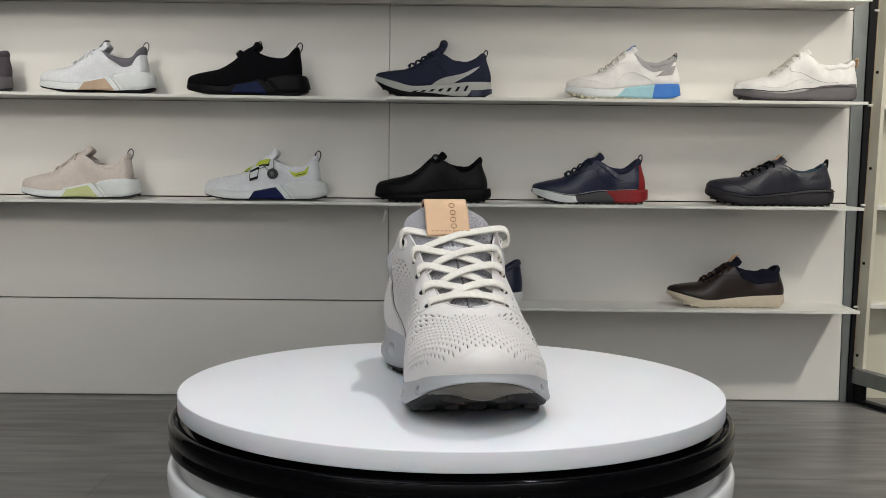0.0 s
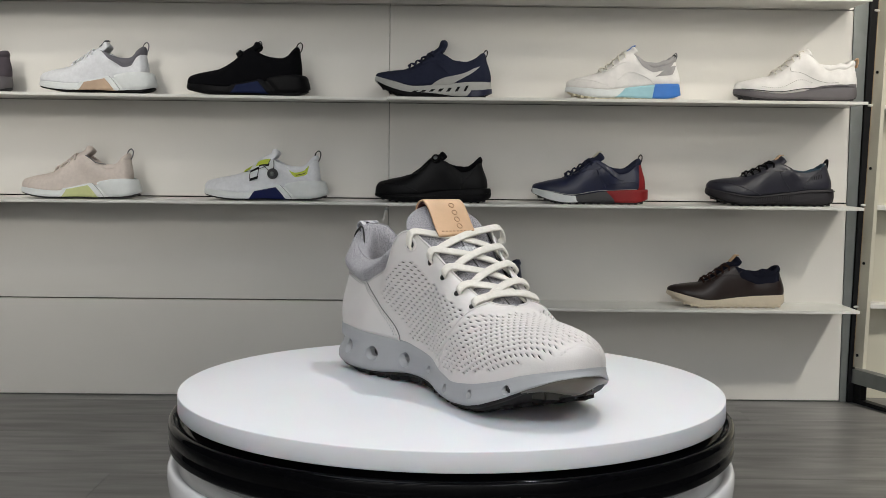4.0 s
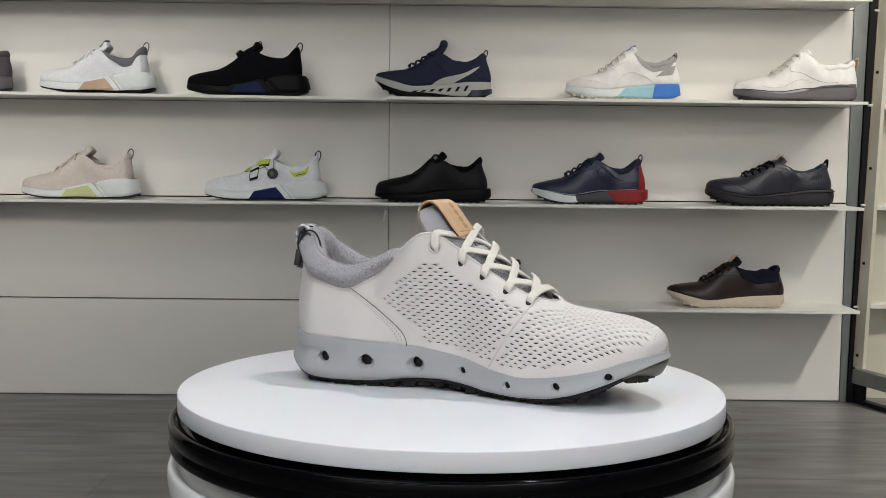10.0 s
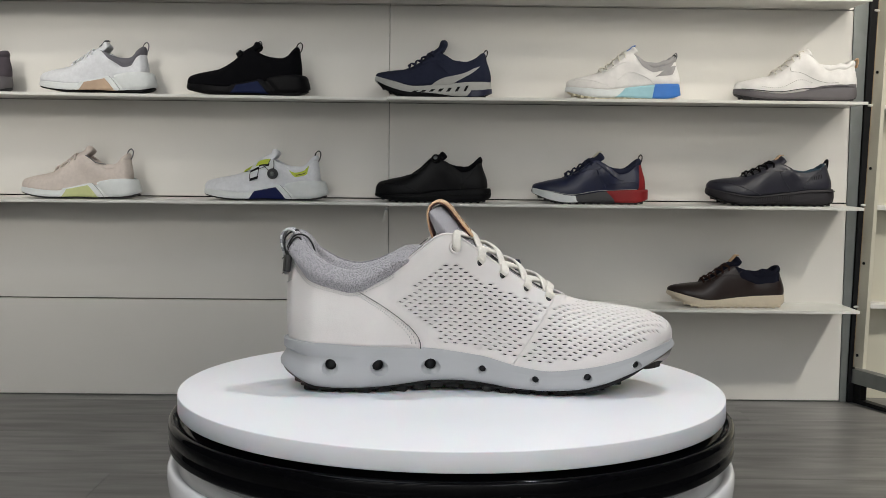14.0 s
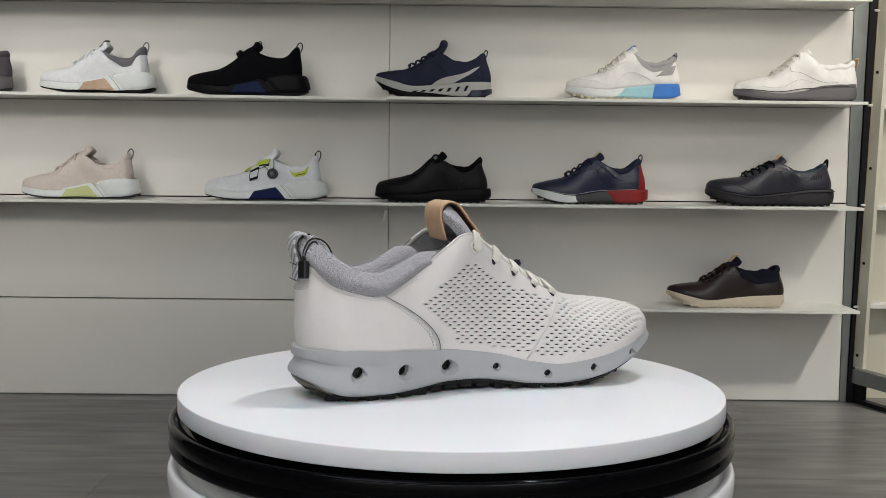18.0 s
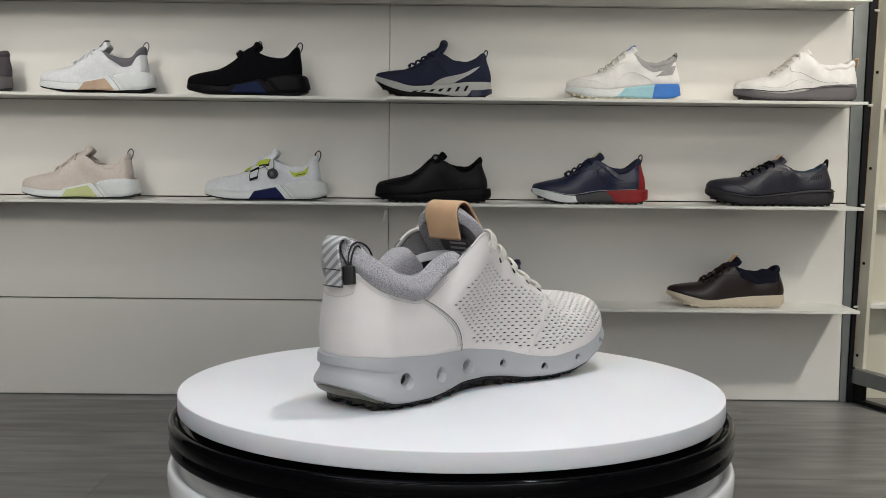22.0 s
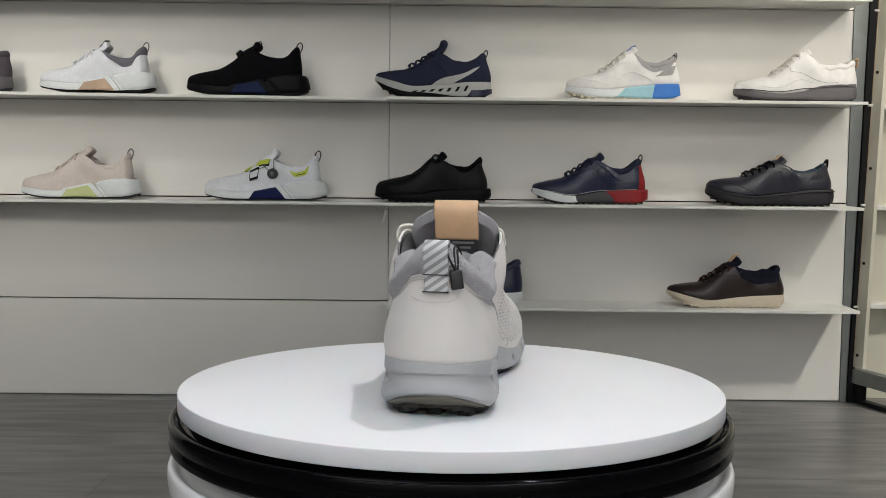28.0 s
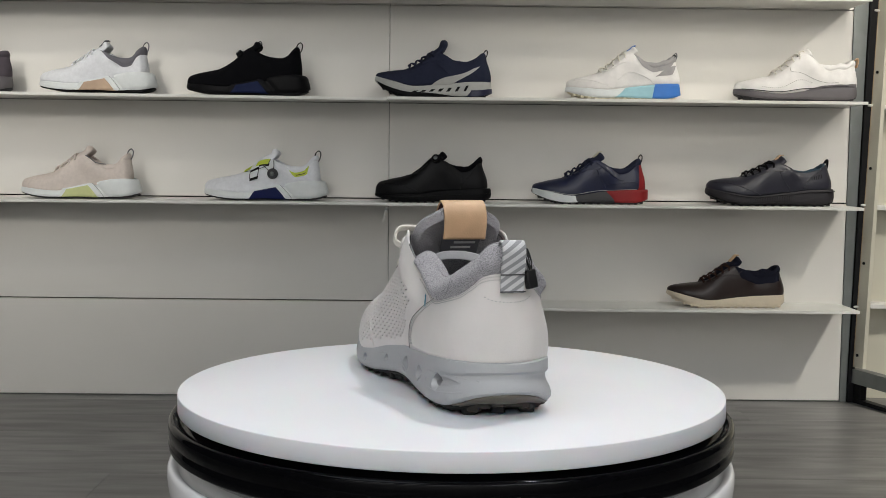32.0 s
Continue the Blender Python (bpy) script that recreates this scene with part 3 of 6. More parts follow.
def hero_upper(shoe):
    L = HERO
    # leather with punched slits: rows run along the shoe, counted from the ridge over the toes
    back_edge = graph((0.03, 0.004), (0.04, -0.006), (0.05, -0.015), (0.06, -0.025), (0.075, -0.040), (0.083, -0.037), (0.092, -0.018), (0.100, -0.002))
    clear = graph((-0.05, 0.002), (0.05, 0.003), (0.09, 0.004), (0.12, 0.0044), (0.14, 0.0046), (0.155, 0.0060), (0.166, 0.0085), (0.174, 0.0095))

    def margin(s, p):
        """How far p lies inside the field of slits."""
        return min(field(s, p), p.z - L.mid_top(p.x) - clear(p.x))

    def field(s, p):
        """The same, but down to the sole."""
        d = 0.1675 - p.x
        if p.x < 0.0885:
            e = L.edge(s, L.turn(p.x))
            d = min(d, (e - p).length - lerp(0.0205, 0.0130, max(0.0, min(1.0, (p.x + 0.01) / 0.06))), p.x - back_edge(p.z) + 0.004)
        else:
            d = min(d, math.hypot(p.x - 0.0845, (p.y - L.mid_y(p.x)) * 0.55) - 0.0085)
        return d
    ws, vs = np.linspace(0.25, 1.0, 150), np.linspace(1.0, 0.0, 46)
    dense = {s: np.array([[(*L.wall(s, w, v), *L.normal(s, w, v)) for w in ws.tolist()] for v in vs.tolist()]) for s in (-1, 1)}

    def section(s, x):
        """The outline of the upper across the shoe at x, from its top edge down, with its normals."""
        line = [[np.interp(x, q[:, 0], q[:, c]) for c in (1, 2, 3, 4, 5)] for q in dense[s] if q[0, 0] <= x <= q[-1, 0]]
        tip = dense[s][:, -1]
        if x > tip[0, 0]:
            line.insert(0, [np.interp(x, tip[:, 0], tip[:, c]) for c in (1, 2, 3, 4, 5)])
        line = np.array(line)
        run = np.concatenate([[0], np.cumsum(np.hypot(*np.diff(line[:, :2], axis=0).T))])
        return line, run

    def level(s, x):
        line, run = section(s, x)
        return float(np.interp(-0.048 - 0.05 * (0.088 - x), -line[:, 1], run))
    zero = {s: level(s, 0.089) for s in (-1, 1)}
    step, pitch, slit = 0.00186, 0.00272, 0.00112
    xs = [-0.046 + step * i for i in range(116)]
    sheet = bmesh.new()
    low, high = -24, 34
    for s in (-1, 1):
        us = []
        for r in range(low, high):
            us += [r * pitch + 0.0008, r * pitch + 0.0008 + slit]
        us = [0.0 if abs(u) < 1e-5 else u for u in us]
        pts = []
        for x in xs:
            line, run = section(s, x)
            off = 0.0 if x > 0.0885 else level(s, x) - zero[s]
            col = []
            for u in us:
                a = u + off
                if x > 0.0885 and -0.0019 < u < 0:
                    a = 0.0
                ok = -1e-9 <= a <= run[-1] + 0.0025
                p = Vector((x, float(np.interp(a, run, line[:, 0])), float(np.interp(a, run, line[:, 1]))))
                d, low_d = (field(s, p), margin(s, p)) if ok else (-1.0, -1.0)
                # the panel's border dips under the plain leather round it
                k = min(1.0, max(0.0, (d + 0.0075) / 0.0075), max(0.0, (0.1676 - x) / 0.0032))
                k = k * k * (3 - 2 * k)
                col.append((p + Vector([float(np.interp(a, run, line[:, c])) for c in (2, 3, 4)]) * lerp(-0.0005, 0.00018, k), d, low_d))
            pts.append(col)
        cells = {(i, j) for i in range(len(xs) - 1) for j in range(len(us) - 1)
                 if min(pts[i][j][1], pts[i + 1][j][1], pts[i][j + 1][1], pts[i + 1][j + 1][1]) > -0.0080}
        place = [[q[0].copy() for q in col] for col in pts]
        for j in range(0, len(us) - 1, 2):
            r = j // 2
            for i in range((2 if (r + (s > 0)) % 2 else 0), len(xs) - 3, 4):
                c = pts[i + 1][j][0]
                weld = abs((c.x - 0.0745) - (c.z - 0.066) * 0.62) < 0.0032 and c.x < 0.0885
                if weld or (c.x > 0.0885 and us[j] < 0) or min(pts[i + k][j][2] for k in range(3)) < 0.0026:
                    continue
                cells -= {(i, j), (i + 1, j)}
                for k in (0, 2):
                    lo, hi = pts[i + k][j][0], pts[i + k][j + 1][0]
                    mid = lo.lerp(hi, 0.35 if k == 0 else 0.65)
                    place[i + k][j], place[i + k][j + 1] = mid.lerp(lo, 0.28), mid.lerp(hi, 0.28)
        vert = {}
        for i, j in sorted(cells):
            f = []
            for key in ((i, j), (i + 1, j), (i + 1, j + 1), (i, j + 1)):
                if key not in vert:
                    vert[key] = sheet.verts.new(place[key[0]][key[1]])
                f.append(vert[key])
            sheet.faces.new(f if s > 0 else f[::-1])
    bmesh.ops.remove_doubles(sheet, verts=sheet.verts, dist=3e-5)
    punched = part("punched_panel", face_out(sheet), M_LEATHER, shoe, "white leather with rows of punched slits")
    solid(punched, 0.0009)
    n, nv = 156, 60
    ring = L.ring(n)
    m = len(ring)
    pts = [[L.wall(s, w, j / nv) for s, w in ring] for j in range(nv + 1)]

    def plain(j, i):
        q = (pts[j][i] + pts[j + 1][(i + 1) % m]) / 2
        return q.x < -0.047 or margin(ring[i][0], q) < 0.0018
    sheet = grid(pts, closed=True, keep=plain)
    bmesh.ops.remove_doubles(sheet, verts=sheet.verts, dist=2e-5)
    up = part("upper", face_out(sheet), M_LEATHER, shoe, "white leather upper")
    solid(up, 0.0012)
    part("lining", upper_sheet(L, 80, 16, -0.0030, 0.0, 0.985), M_SLIT_LINING, shoe, "lining blackened for the shade inside the slits")
    part("eyestay_lining", upper_sheet(L, 80, 8, -0.0036, 0.70, 0.985), M_FELT, shoe, "grey felt facing inside the lace panel")
    # heel counter, a leather panel laid over the back
    rows, front = [], {-1: [], 1: []}
    for j in range(25):
        vv = j / 24
        wl = []
        for s in (-1, 1):
            a, b = 0.05, 0.75
            for _ in range(16):
                w = (a + b) / 2
                p = L.wall(s, w, vv)
                a, b = (w, b) if p.x < seam_x(p.z) else (a, w)
            wl.append(a)
        row = [L.wall(-1, wl[0] * (1 - i / 40), vv, 0.0006) for i in range(40)] + [L.wall(1, wl[1] * i / 40, vv, 0.0006) for i in range(41)]
        rows.append(row)
        front[-1].append(row[0])
        front[1].append(row[-1])
    for s in (-1, 1):
        part("seam_line", sweep(front[s], 0.0004, 0.0003, n=6), M_SEAM, shoe, "dark seam edge")
    counter = part("heel_counter", face_out(grid(rows)), M_LEATHER2, shoe, "smooth white leather heel counter")
    solid(counter, 0.0010)
    st = bmesh.new()
    for off in (0.0035, 0.0065):
        for s in (-1, 1):
            for k in range(34):
                vv = 0.04 + 0.93 * k / 34
                a, b = 0.05, 0.75
                for _ in range(14):
                    w = (a + b) / 2
                    p = L.wall(s, w, vv)
                    a, b = (w, b) if p.x < seam_x(p.z) - off else (a, w)
                p, q = L.wall(s, a, vv, 0.0009), L.wall(s, a, vv + 0.016, 0.0009)
                sweep([p, q], 0.00032, 0.0003, n=5, bm=st)
    for k in range(120):
        # double row under the topline
        for off in (0.05, 0.085):
            f = -1 + 2 * k / 119
            s, w = (-1, -f * 0.36) if f < 0 else (1, f * 0.36)
            if L.x(w) > seam_x(L.edge(s, w).z) + 0.03:
                continue
            p, q = L.wall(s, w, 1 - off, 0.0010), L.wall(s, min(1, w + 0.0035), 1 - off, 0.0010)
            sweep([p, q], 0.0003, 0.0003, n=5, bm=st)
    for k in range(15):
        # curved row across the heel
        f = -1 + 2 * k / 14
        s = -1 if f < 0 else 1
        w, v = abs(f) * 0.080, 0.655 + 0.02 * f * f + 0.05 * f ** 4
        o = Vector((-0.0012, 0, 0.0002))
        sweep([L.wall(s, w, v) + o, L.wall(s, w + 0.005, v + 0.006 * abs(f)) + o], 0.00035, 0.00035, n=5, bm=st)
    tagged(part("stitching", st, M_STITCH, shoe, "grey double row of stitches"), kind="stuff")
    # fine welt from the throat to the sole on each side
    for s in (-1, 1):
        line = []
        for k in range(24):
            vv = lerp(0.02, 0.93, k / 23)
            a, b = 0.3, 0.8
            for _ in range(16):
                w = (a + b) / 2
                p = L.wall(s, w, vv)
                a, b = (w, b) if (p.x - 0.0745) - (p.z - 0.066) * 0.62 < 0 else (a, w)
            line.append(L.wall(s, a, vv, 0.0002))
        part("welt", sweep(line, 0.0008, 0.0006, n=6), M_LEATHER, shoe)
    # rolled top edge of the eyestay and throat
    for s in (-1, 1):
        a, b = L.turn(-0.066), L.turn(0.0878)
        part("edge_binding", sweep([L.wall(s, lerp(a, b, k / 40), 0.995) for k in range(41)], 0.0009, 0.0009, n=8), M_LEATHER2, shoe)
    part("collar", collar_sheet(L, -0.014, 60, puff=0.0058, roll=0.0064), M_FELT, shoe, "padded grey felt collar")
    # Dark cord for the collar's seam, with the padding's shade in its colour.
    seam = []
    for k in range(81):
        f = -1 + 2 * k / 80
        s, w = (-1, -f * L.turn(-0.02)) if f < 0 else (1, f * L.turn(-0.02))
        seam.append(L.wall(s, w, 1.0) + Vector((0, 0, 0.0004)))
    part("collar_seam_shade", sweep(seam, 0.0008, 0.0006, n=6), M_SEAM, shoe, "dark seam line with the shade under the collar")
    rimline = []
    for k in range(61):
        f = -1 + 2 * k / 60
        s, w = (-1, -f * L.turn(-0.050)) if f < 0 else (1, f * L.turn(-0.050))
        e = L.edge(s, w)
        x = L.x(w)
        o = Vector((e.x - L.mid_x(x), e.y - L.mid_y(x), 0)).normalized()
        rimline.append(e - o * 0.0065 + Vector((0, 0, max(L.rim(x) - e.z, 0.004) + 0.0001)))
    part("collar_piping", sweep(rimline, 0.0009, 0.0007, n=6), M_FELT, shoe)


def hero_sole(shoe):
    L = HERO
    # share of height, inset along the side, inset round the heel
    prof = [(0.0, 0.0045, 0.0035), (0.05, 0.0018, 0.0010), (0.13, 0.0004, -0.0010), (0.24, 0.0, -0.0010), (0.36, 0.0004, 0.0004), (0.46, 0.0008, 0.0022), (0.56, 0.0012, 0.0034), (0.64, 0.0014, 0.0034), (0.68, 0.0016, 0.0022), (0.72, 0.0017, 0.0014), (0.90, 0.0018, 0.0016), (0.97, 0.0020, 0.0018), (1.0, 0.0034, 0.0034)]
    ring = L.ring(150)
    rows = []
    for t, side_in, heel_in in prof:
        row = []
        for s, w in ring:
            x = L.x(w)
            k = min(1.0, max(0.0, (-0.055 - x) / 0.05))
            k = k * k * (3 - 2 * k)
            p = L.outline(s, w, lerp(side_in, heel_in, k))
            row.append((p.x, p.y, lerp(L.mid_low(x), L.mid_top(x), t)))
        rows.append(row)
    mid = part("midsole", cap_rings(grid(rows, closed=True), len(ring), len(rows), 150), M_MID, shoe, "pale grey foam midsole with round air holes")
    holes = ((-0.089, 0.0215, 0.0046), (-0.052, 0.021, 0.0047), (-0.014, 0.021, 0.0047), (0.0246, 0.0185, 0.0027), (0.064, 0.0125, 0.0027), (0.103, 0.0155, 0.0028), (0.1405, 0.0245, 0.0028))
    cut = bmesh.new()
    rings, flare = [], []
    for s in (-1, 1):
        for x, z, r in holes:
            w = L.turn(x)
            p, q = L.outline(s, w, 0.0), L.outline(s, w, 0.02)
            d = Vector((p.x - q.x, p.y - q.y, 0)).normalized()
            m = Matrix.Translation((p.x, p.y, z)) @ d.to_track_quat("Z", "Y").to_matrix().to_4x4()
            bmesh.ops.create_cone(cut, cap_ends=True, segments=24, radius1=r * 0.9, radius2=r, depth=0.030, matrix=m @ Matrix.Translation((0, 0, -0.012)))
            flare.append((m, r))
            rings.append((m, r))
    dish = bmesh.new()
    for m, r in flare:
        bmesh.ops.create_cone(dish, cap_ends=True, segments=24, radius1=r * 0.75, radius2=r * (2.0 if r > 0.004 else 1.7), depth=0.010 if r > 0.004 else 0.0075, matrix=m @ Matrix.Translation((0, -r * 0.25, 0.0006)) @ Matrix.Diagonal((1.25, 1, 1, 1)))
    # long hollows behind the holes, on the outer side alone
    hollow = bmesh.new()
    for s in (1,):
        for x0, x1, z0, z1, r in ((-0.089, -0.120, 0.0215, 0.0235, 0.0050), (-0.052, -0.074, 0.0205, 0.0225, 0.0040), (-0.014, -0.030, 0.0210, 0.0165, 0.0040), (0.0246, 0.006, 0.0185, 0.0215, 0.0022)):
            p, q = L.outline(s, L.turn(x0), -0.0005), L.outline(s, L.turn(x1), -0.0018)
            a, b = Vector((p.x, p.y, z0)), Vector((q.x, q.y, z1))
            bmesh.ops.create_cone(hollow, cap_ends=True, segments=18, radius1=r, radius2=0.0006, depth=(b - a).length, matrix=Matrix.Translation((a + b) / 2) @ (b - a).to_track_quat("Z", "Y").to_matrix().to_4x4())
    for tool_mesh in (hollow, dish, cut):
        me = bpy.data.meshes.new("cutter")
        tool_mesh.to_mesh(me)
        tool_mesh.free()
        tool = new("cutter", me)
        tool.parent = shoe
        mod = mid.modifiers.new("holes", "BOOLEAN")
        mod.operation, mod.object, mod.solver = "DIFFERENCE", tool, "EXACT"
        bpy.context.view_layer.update()
        graph_now = bpy.context.evaluated_depsgraph_get()
        done = bpy.data.meshes.new_from_object(mid.evaluated_get(graph_now), depsgraph=graph_now)
        mid.modifiers.clear()
        mid.data = done
        bpy.data.objects.remove(tool)
    done.materials.clear()
    done.materials.append(M_MID)
    done.shade_smooth()
    mid.modifiers.new("edges", "EDGE_SPLIT").split_angle = radians(38)
    # Pinholes drawn as solid black dots, their shade put into the colour.
    for s in (-1, 1):
        for x, z in ((-0.074, 0.0235), (-0.070, 0.0235), (-0.066, 0.0235), (-0.035, 0.0225), (-0.031, 0.0225), (-0.100, 0.0150)):
            p = L.outline(s, L.turn(x), 0.0032)
            part("vent_dot", lathe([(0, -0.0006), (0.0006, 0), (0, 0.0006)], 8), M_TAG_HOLE_BLK, mid).matrix_local = Matrix.Translation((p.x, p.y, z))
    # Black discs set in the holes put their inner shade into the colour.
    for m, r in rings:
        deep = 0.0085 if r > 0.004 else 0.0042
        part("hole_shade_disc", lathe([(0, -deep), (r * 0.95, -deep), (r * 0.95, -deep - 0.002), (0, -deep - 0.002)], 16), M_TAG_HOLE_BLK, mid).matrix_local = m
    for s in (1,):
        for stops in (((-0.125, 0.0255), (-0.105, 0.0275), (-0.09, 0.0278), (-0.077, 0.0265), (-0.069, 0.0218), (-0.061, 0.0210), (-0.050, 0.0150), (-0.035, 0.0135), (-0.020, 0.0150), (-0.005, 0.0190), (0.004, 0.0240), (0.015, 0.0245), (0.024, 0.0225), (0.036, 0.0205)), ((-0.118, 0.0175), (-0.105, 0.0150), (-0.09, 0.0135), (-0.077, 0.0150), (-0.069, 0.0195))):
            line = []
            for x, z in smooth_path([(x, z, 0) for x, z in stops], 40) and [(q[0], q[1]) for q in smooth_path([(x, z, 0) for x, z in stops], 40)]:
                w = L.turn(x)
                t = (z - L.mid_low(x)) / (L.mid_top(x) - L.mid_low(x))
                k = min(1.0, max(0.0, (-0.055 - x) / 0.05))
                k = k * k * (3 - 2 * k)
                ins = lerp(float(np.interp(t, [q[0] for q in prof], [q[1] for q in prof])), float(np.interp(t, [q[0] for q in prof], [q[2] for q in prof])), k)
                p = L.outline(s, w, ins + 0.0003)
                line.append((p.x, p.y, z))
            part("sole_ridge", sweep(line, 0.0004, 0.0010, n=8), M_MID, mid)
    # The slab's low core is added to block bright gaps between the lugs.
    part("outsole", sole_sheet(L, 90, [(0.0, 0.0080), (0.35, 0.0070), (0.5, 0.0050), (0.6, 0.0036), (0.92, 0.0026), (1.0, 0.0026)], lambda x: (max(0.0016, L.mid_low(x) - 0.0042), L.mid_low(x) + 0.0005)), M_OUT, shoe, "dark rubber outsole")
    lug = box(-0.5, 0.5, -0.5, 0.5, -0.5, 0.5, 0.12, 1)
    me = None
    rnd = random.Random(4)
    for x in np.arange(-0.104, 0.134, 0.0134):
        w = L.turn(x)
        edge = 0.0115 + 0.004 * max(0.0, min(1.0, (x - 0.09) / 0.04)) + 0.006 * max(0.0, min(1.0, (-0.085 - x) / 0.02))
        a, b = L.sides[-1](w) + edge, L.sides[1](w) - edge
        cols = max(2, int((b - a) / 0.0165))
        for j in range(cols + 1):
            y = lerp(a, b, j / cols)
            zt = L.mid_low(x) - 0.0005
            zb = max(0.0, zt - (0.0036 if x > 0.085 else 0.0056))
            if -0.03 < x < 0.02 and 0 < j < cols:
                zb = zb + 0.002
            if me is None:
                ob = part("lug", lug, M_OUT, shoe, smooth=False)
                me = ob.data
            else:
                ob = new("lug", me)
                ob.parent = shoe
            ob.matrix_local = Matrix.Translation((x, y, (zt + zb) / 2)) @ Matrix.Rotation(rnd.uniform(-0.4, 0.4), 4, "Z") @ Matrix.Diagonal((0.0112, 0.0105, zt - zb, 1))
    # smoky toe bumper and heel bumper that wrap up over the foam
    for w0, w1, name in ((0.82, 1.0, "toe_bumper"), (0.0, 0.17, "heel_bumper")):
        path = [(-1, lerp(w0, w1, i / 20)) for i in range(21)] + [(1, lerp(w1, w0, i / 20)) for i in range(1, 21)]
        if name == "heel_bumper":
            path = [(-1, lerp(w1, w0, i / 20)) for i in range(21)] + [(1, lerp(w0, w1, i / 20)) for i in range(1, 21)]
        rows = []
        for t, inset in ((0.0, 0.014), (0.06, 0.0090), (0.20, 0.0058), (0.45, 0.0036), (0.80, 0.0016), (1.0, 0.0010), (1.0, 0.006)):
            row = []
            for s, w in path:
                k = (w - w0) / (w1 - w0) if name == "toe_bumper" else 1 - w / w1
                k = math.sin(min(1.0, max(0.0, k)) * math.pi / 2) ** 1.5
                p = L.outline(s, w, inset)
                lo = max(0.002, L.mid_low(L.x(w)) - lerp(0.0025, 0.0140 if name == "toe_bumper" else 0.0078, k))
                hi = L.mid_low(L.x(w)) + 0.0006
                row.append((p.x, p.y, lerp(lo, hi, t)))
            rows.append(row)
        part(name, grid(rows), M_BUMPER, shoe, "smoky translucent rubber")
        for k in range(7):
            s, w = path[4 + k * 5]
            p = L.outline(s, w, 0.0125)
            q = L.outline(s, w, 0.0)
            lo = max(0.004, L.mid_low(L.x(w)) - (0.0118 if name == "toe_bumper" and 0 < k < 6 else 0.0078))
            nub = part("bumper_lug", box(-0.0036, 0.0036, -0.0046, 0.0046, -0.0022, 0.0040, 0.0008, 1), M_LUG, shoe, smooth=False)
            nub.matrix_local = pose(p.x, p.y, lo + 0.001, 0, 0, math.degrees(math.atan2(q.y - p.y, q.x - p.x)))
    part("insole", sole_sheet(L, 60, [(0.0, 0.0055), (1.0, 0.0065)], lambda x: (L.mid_top(x) - 0.001, L.mid_top(x) + 0.006)), M_INSOLE, shoe, "pale insole")


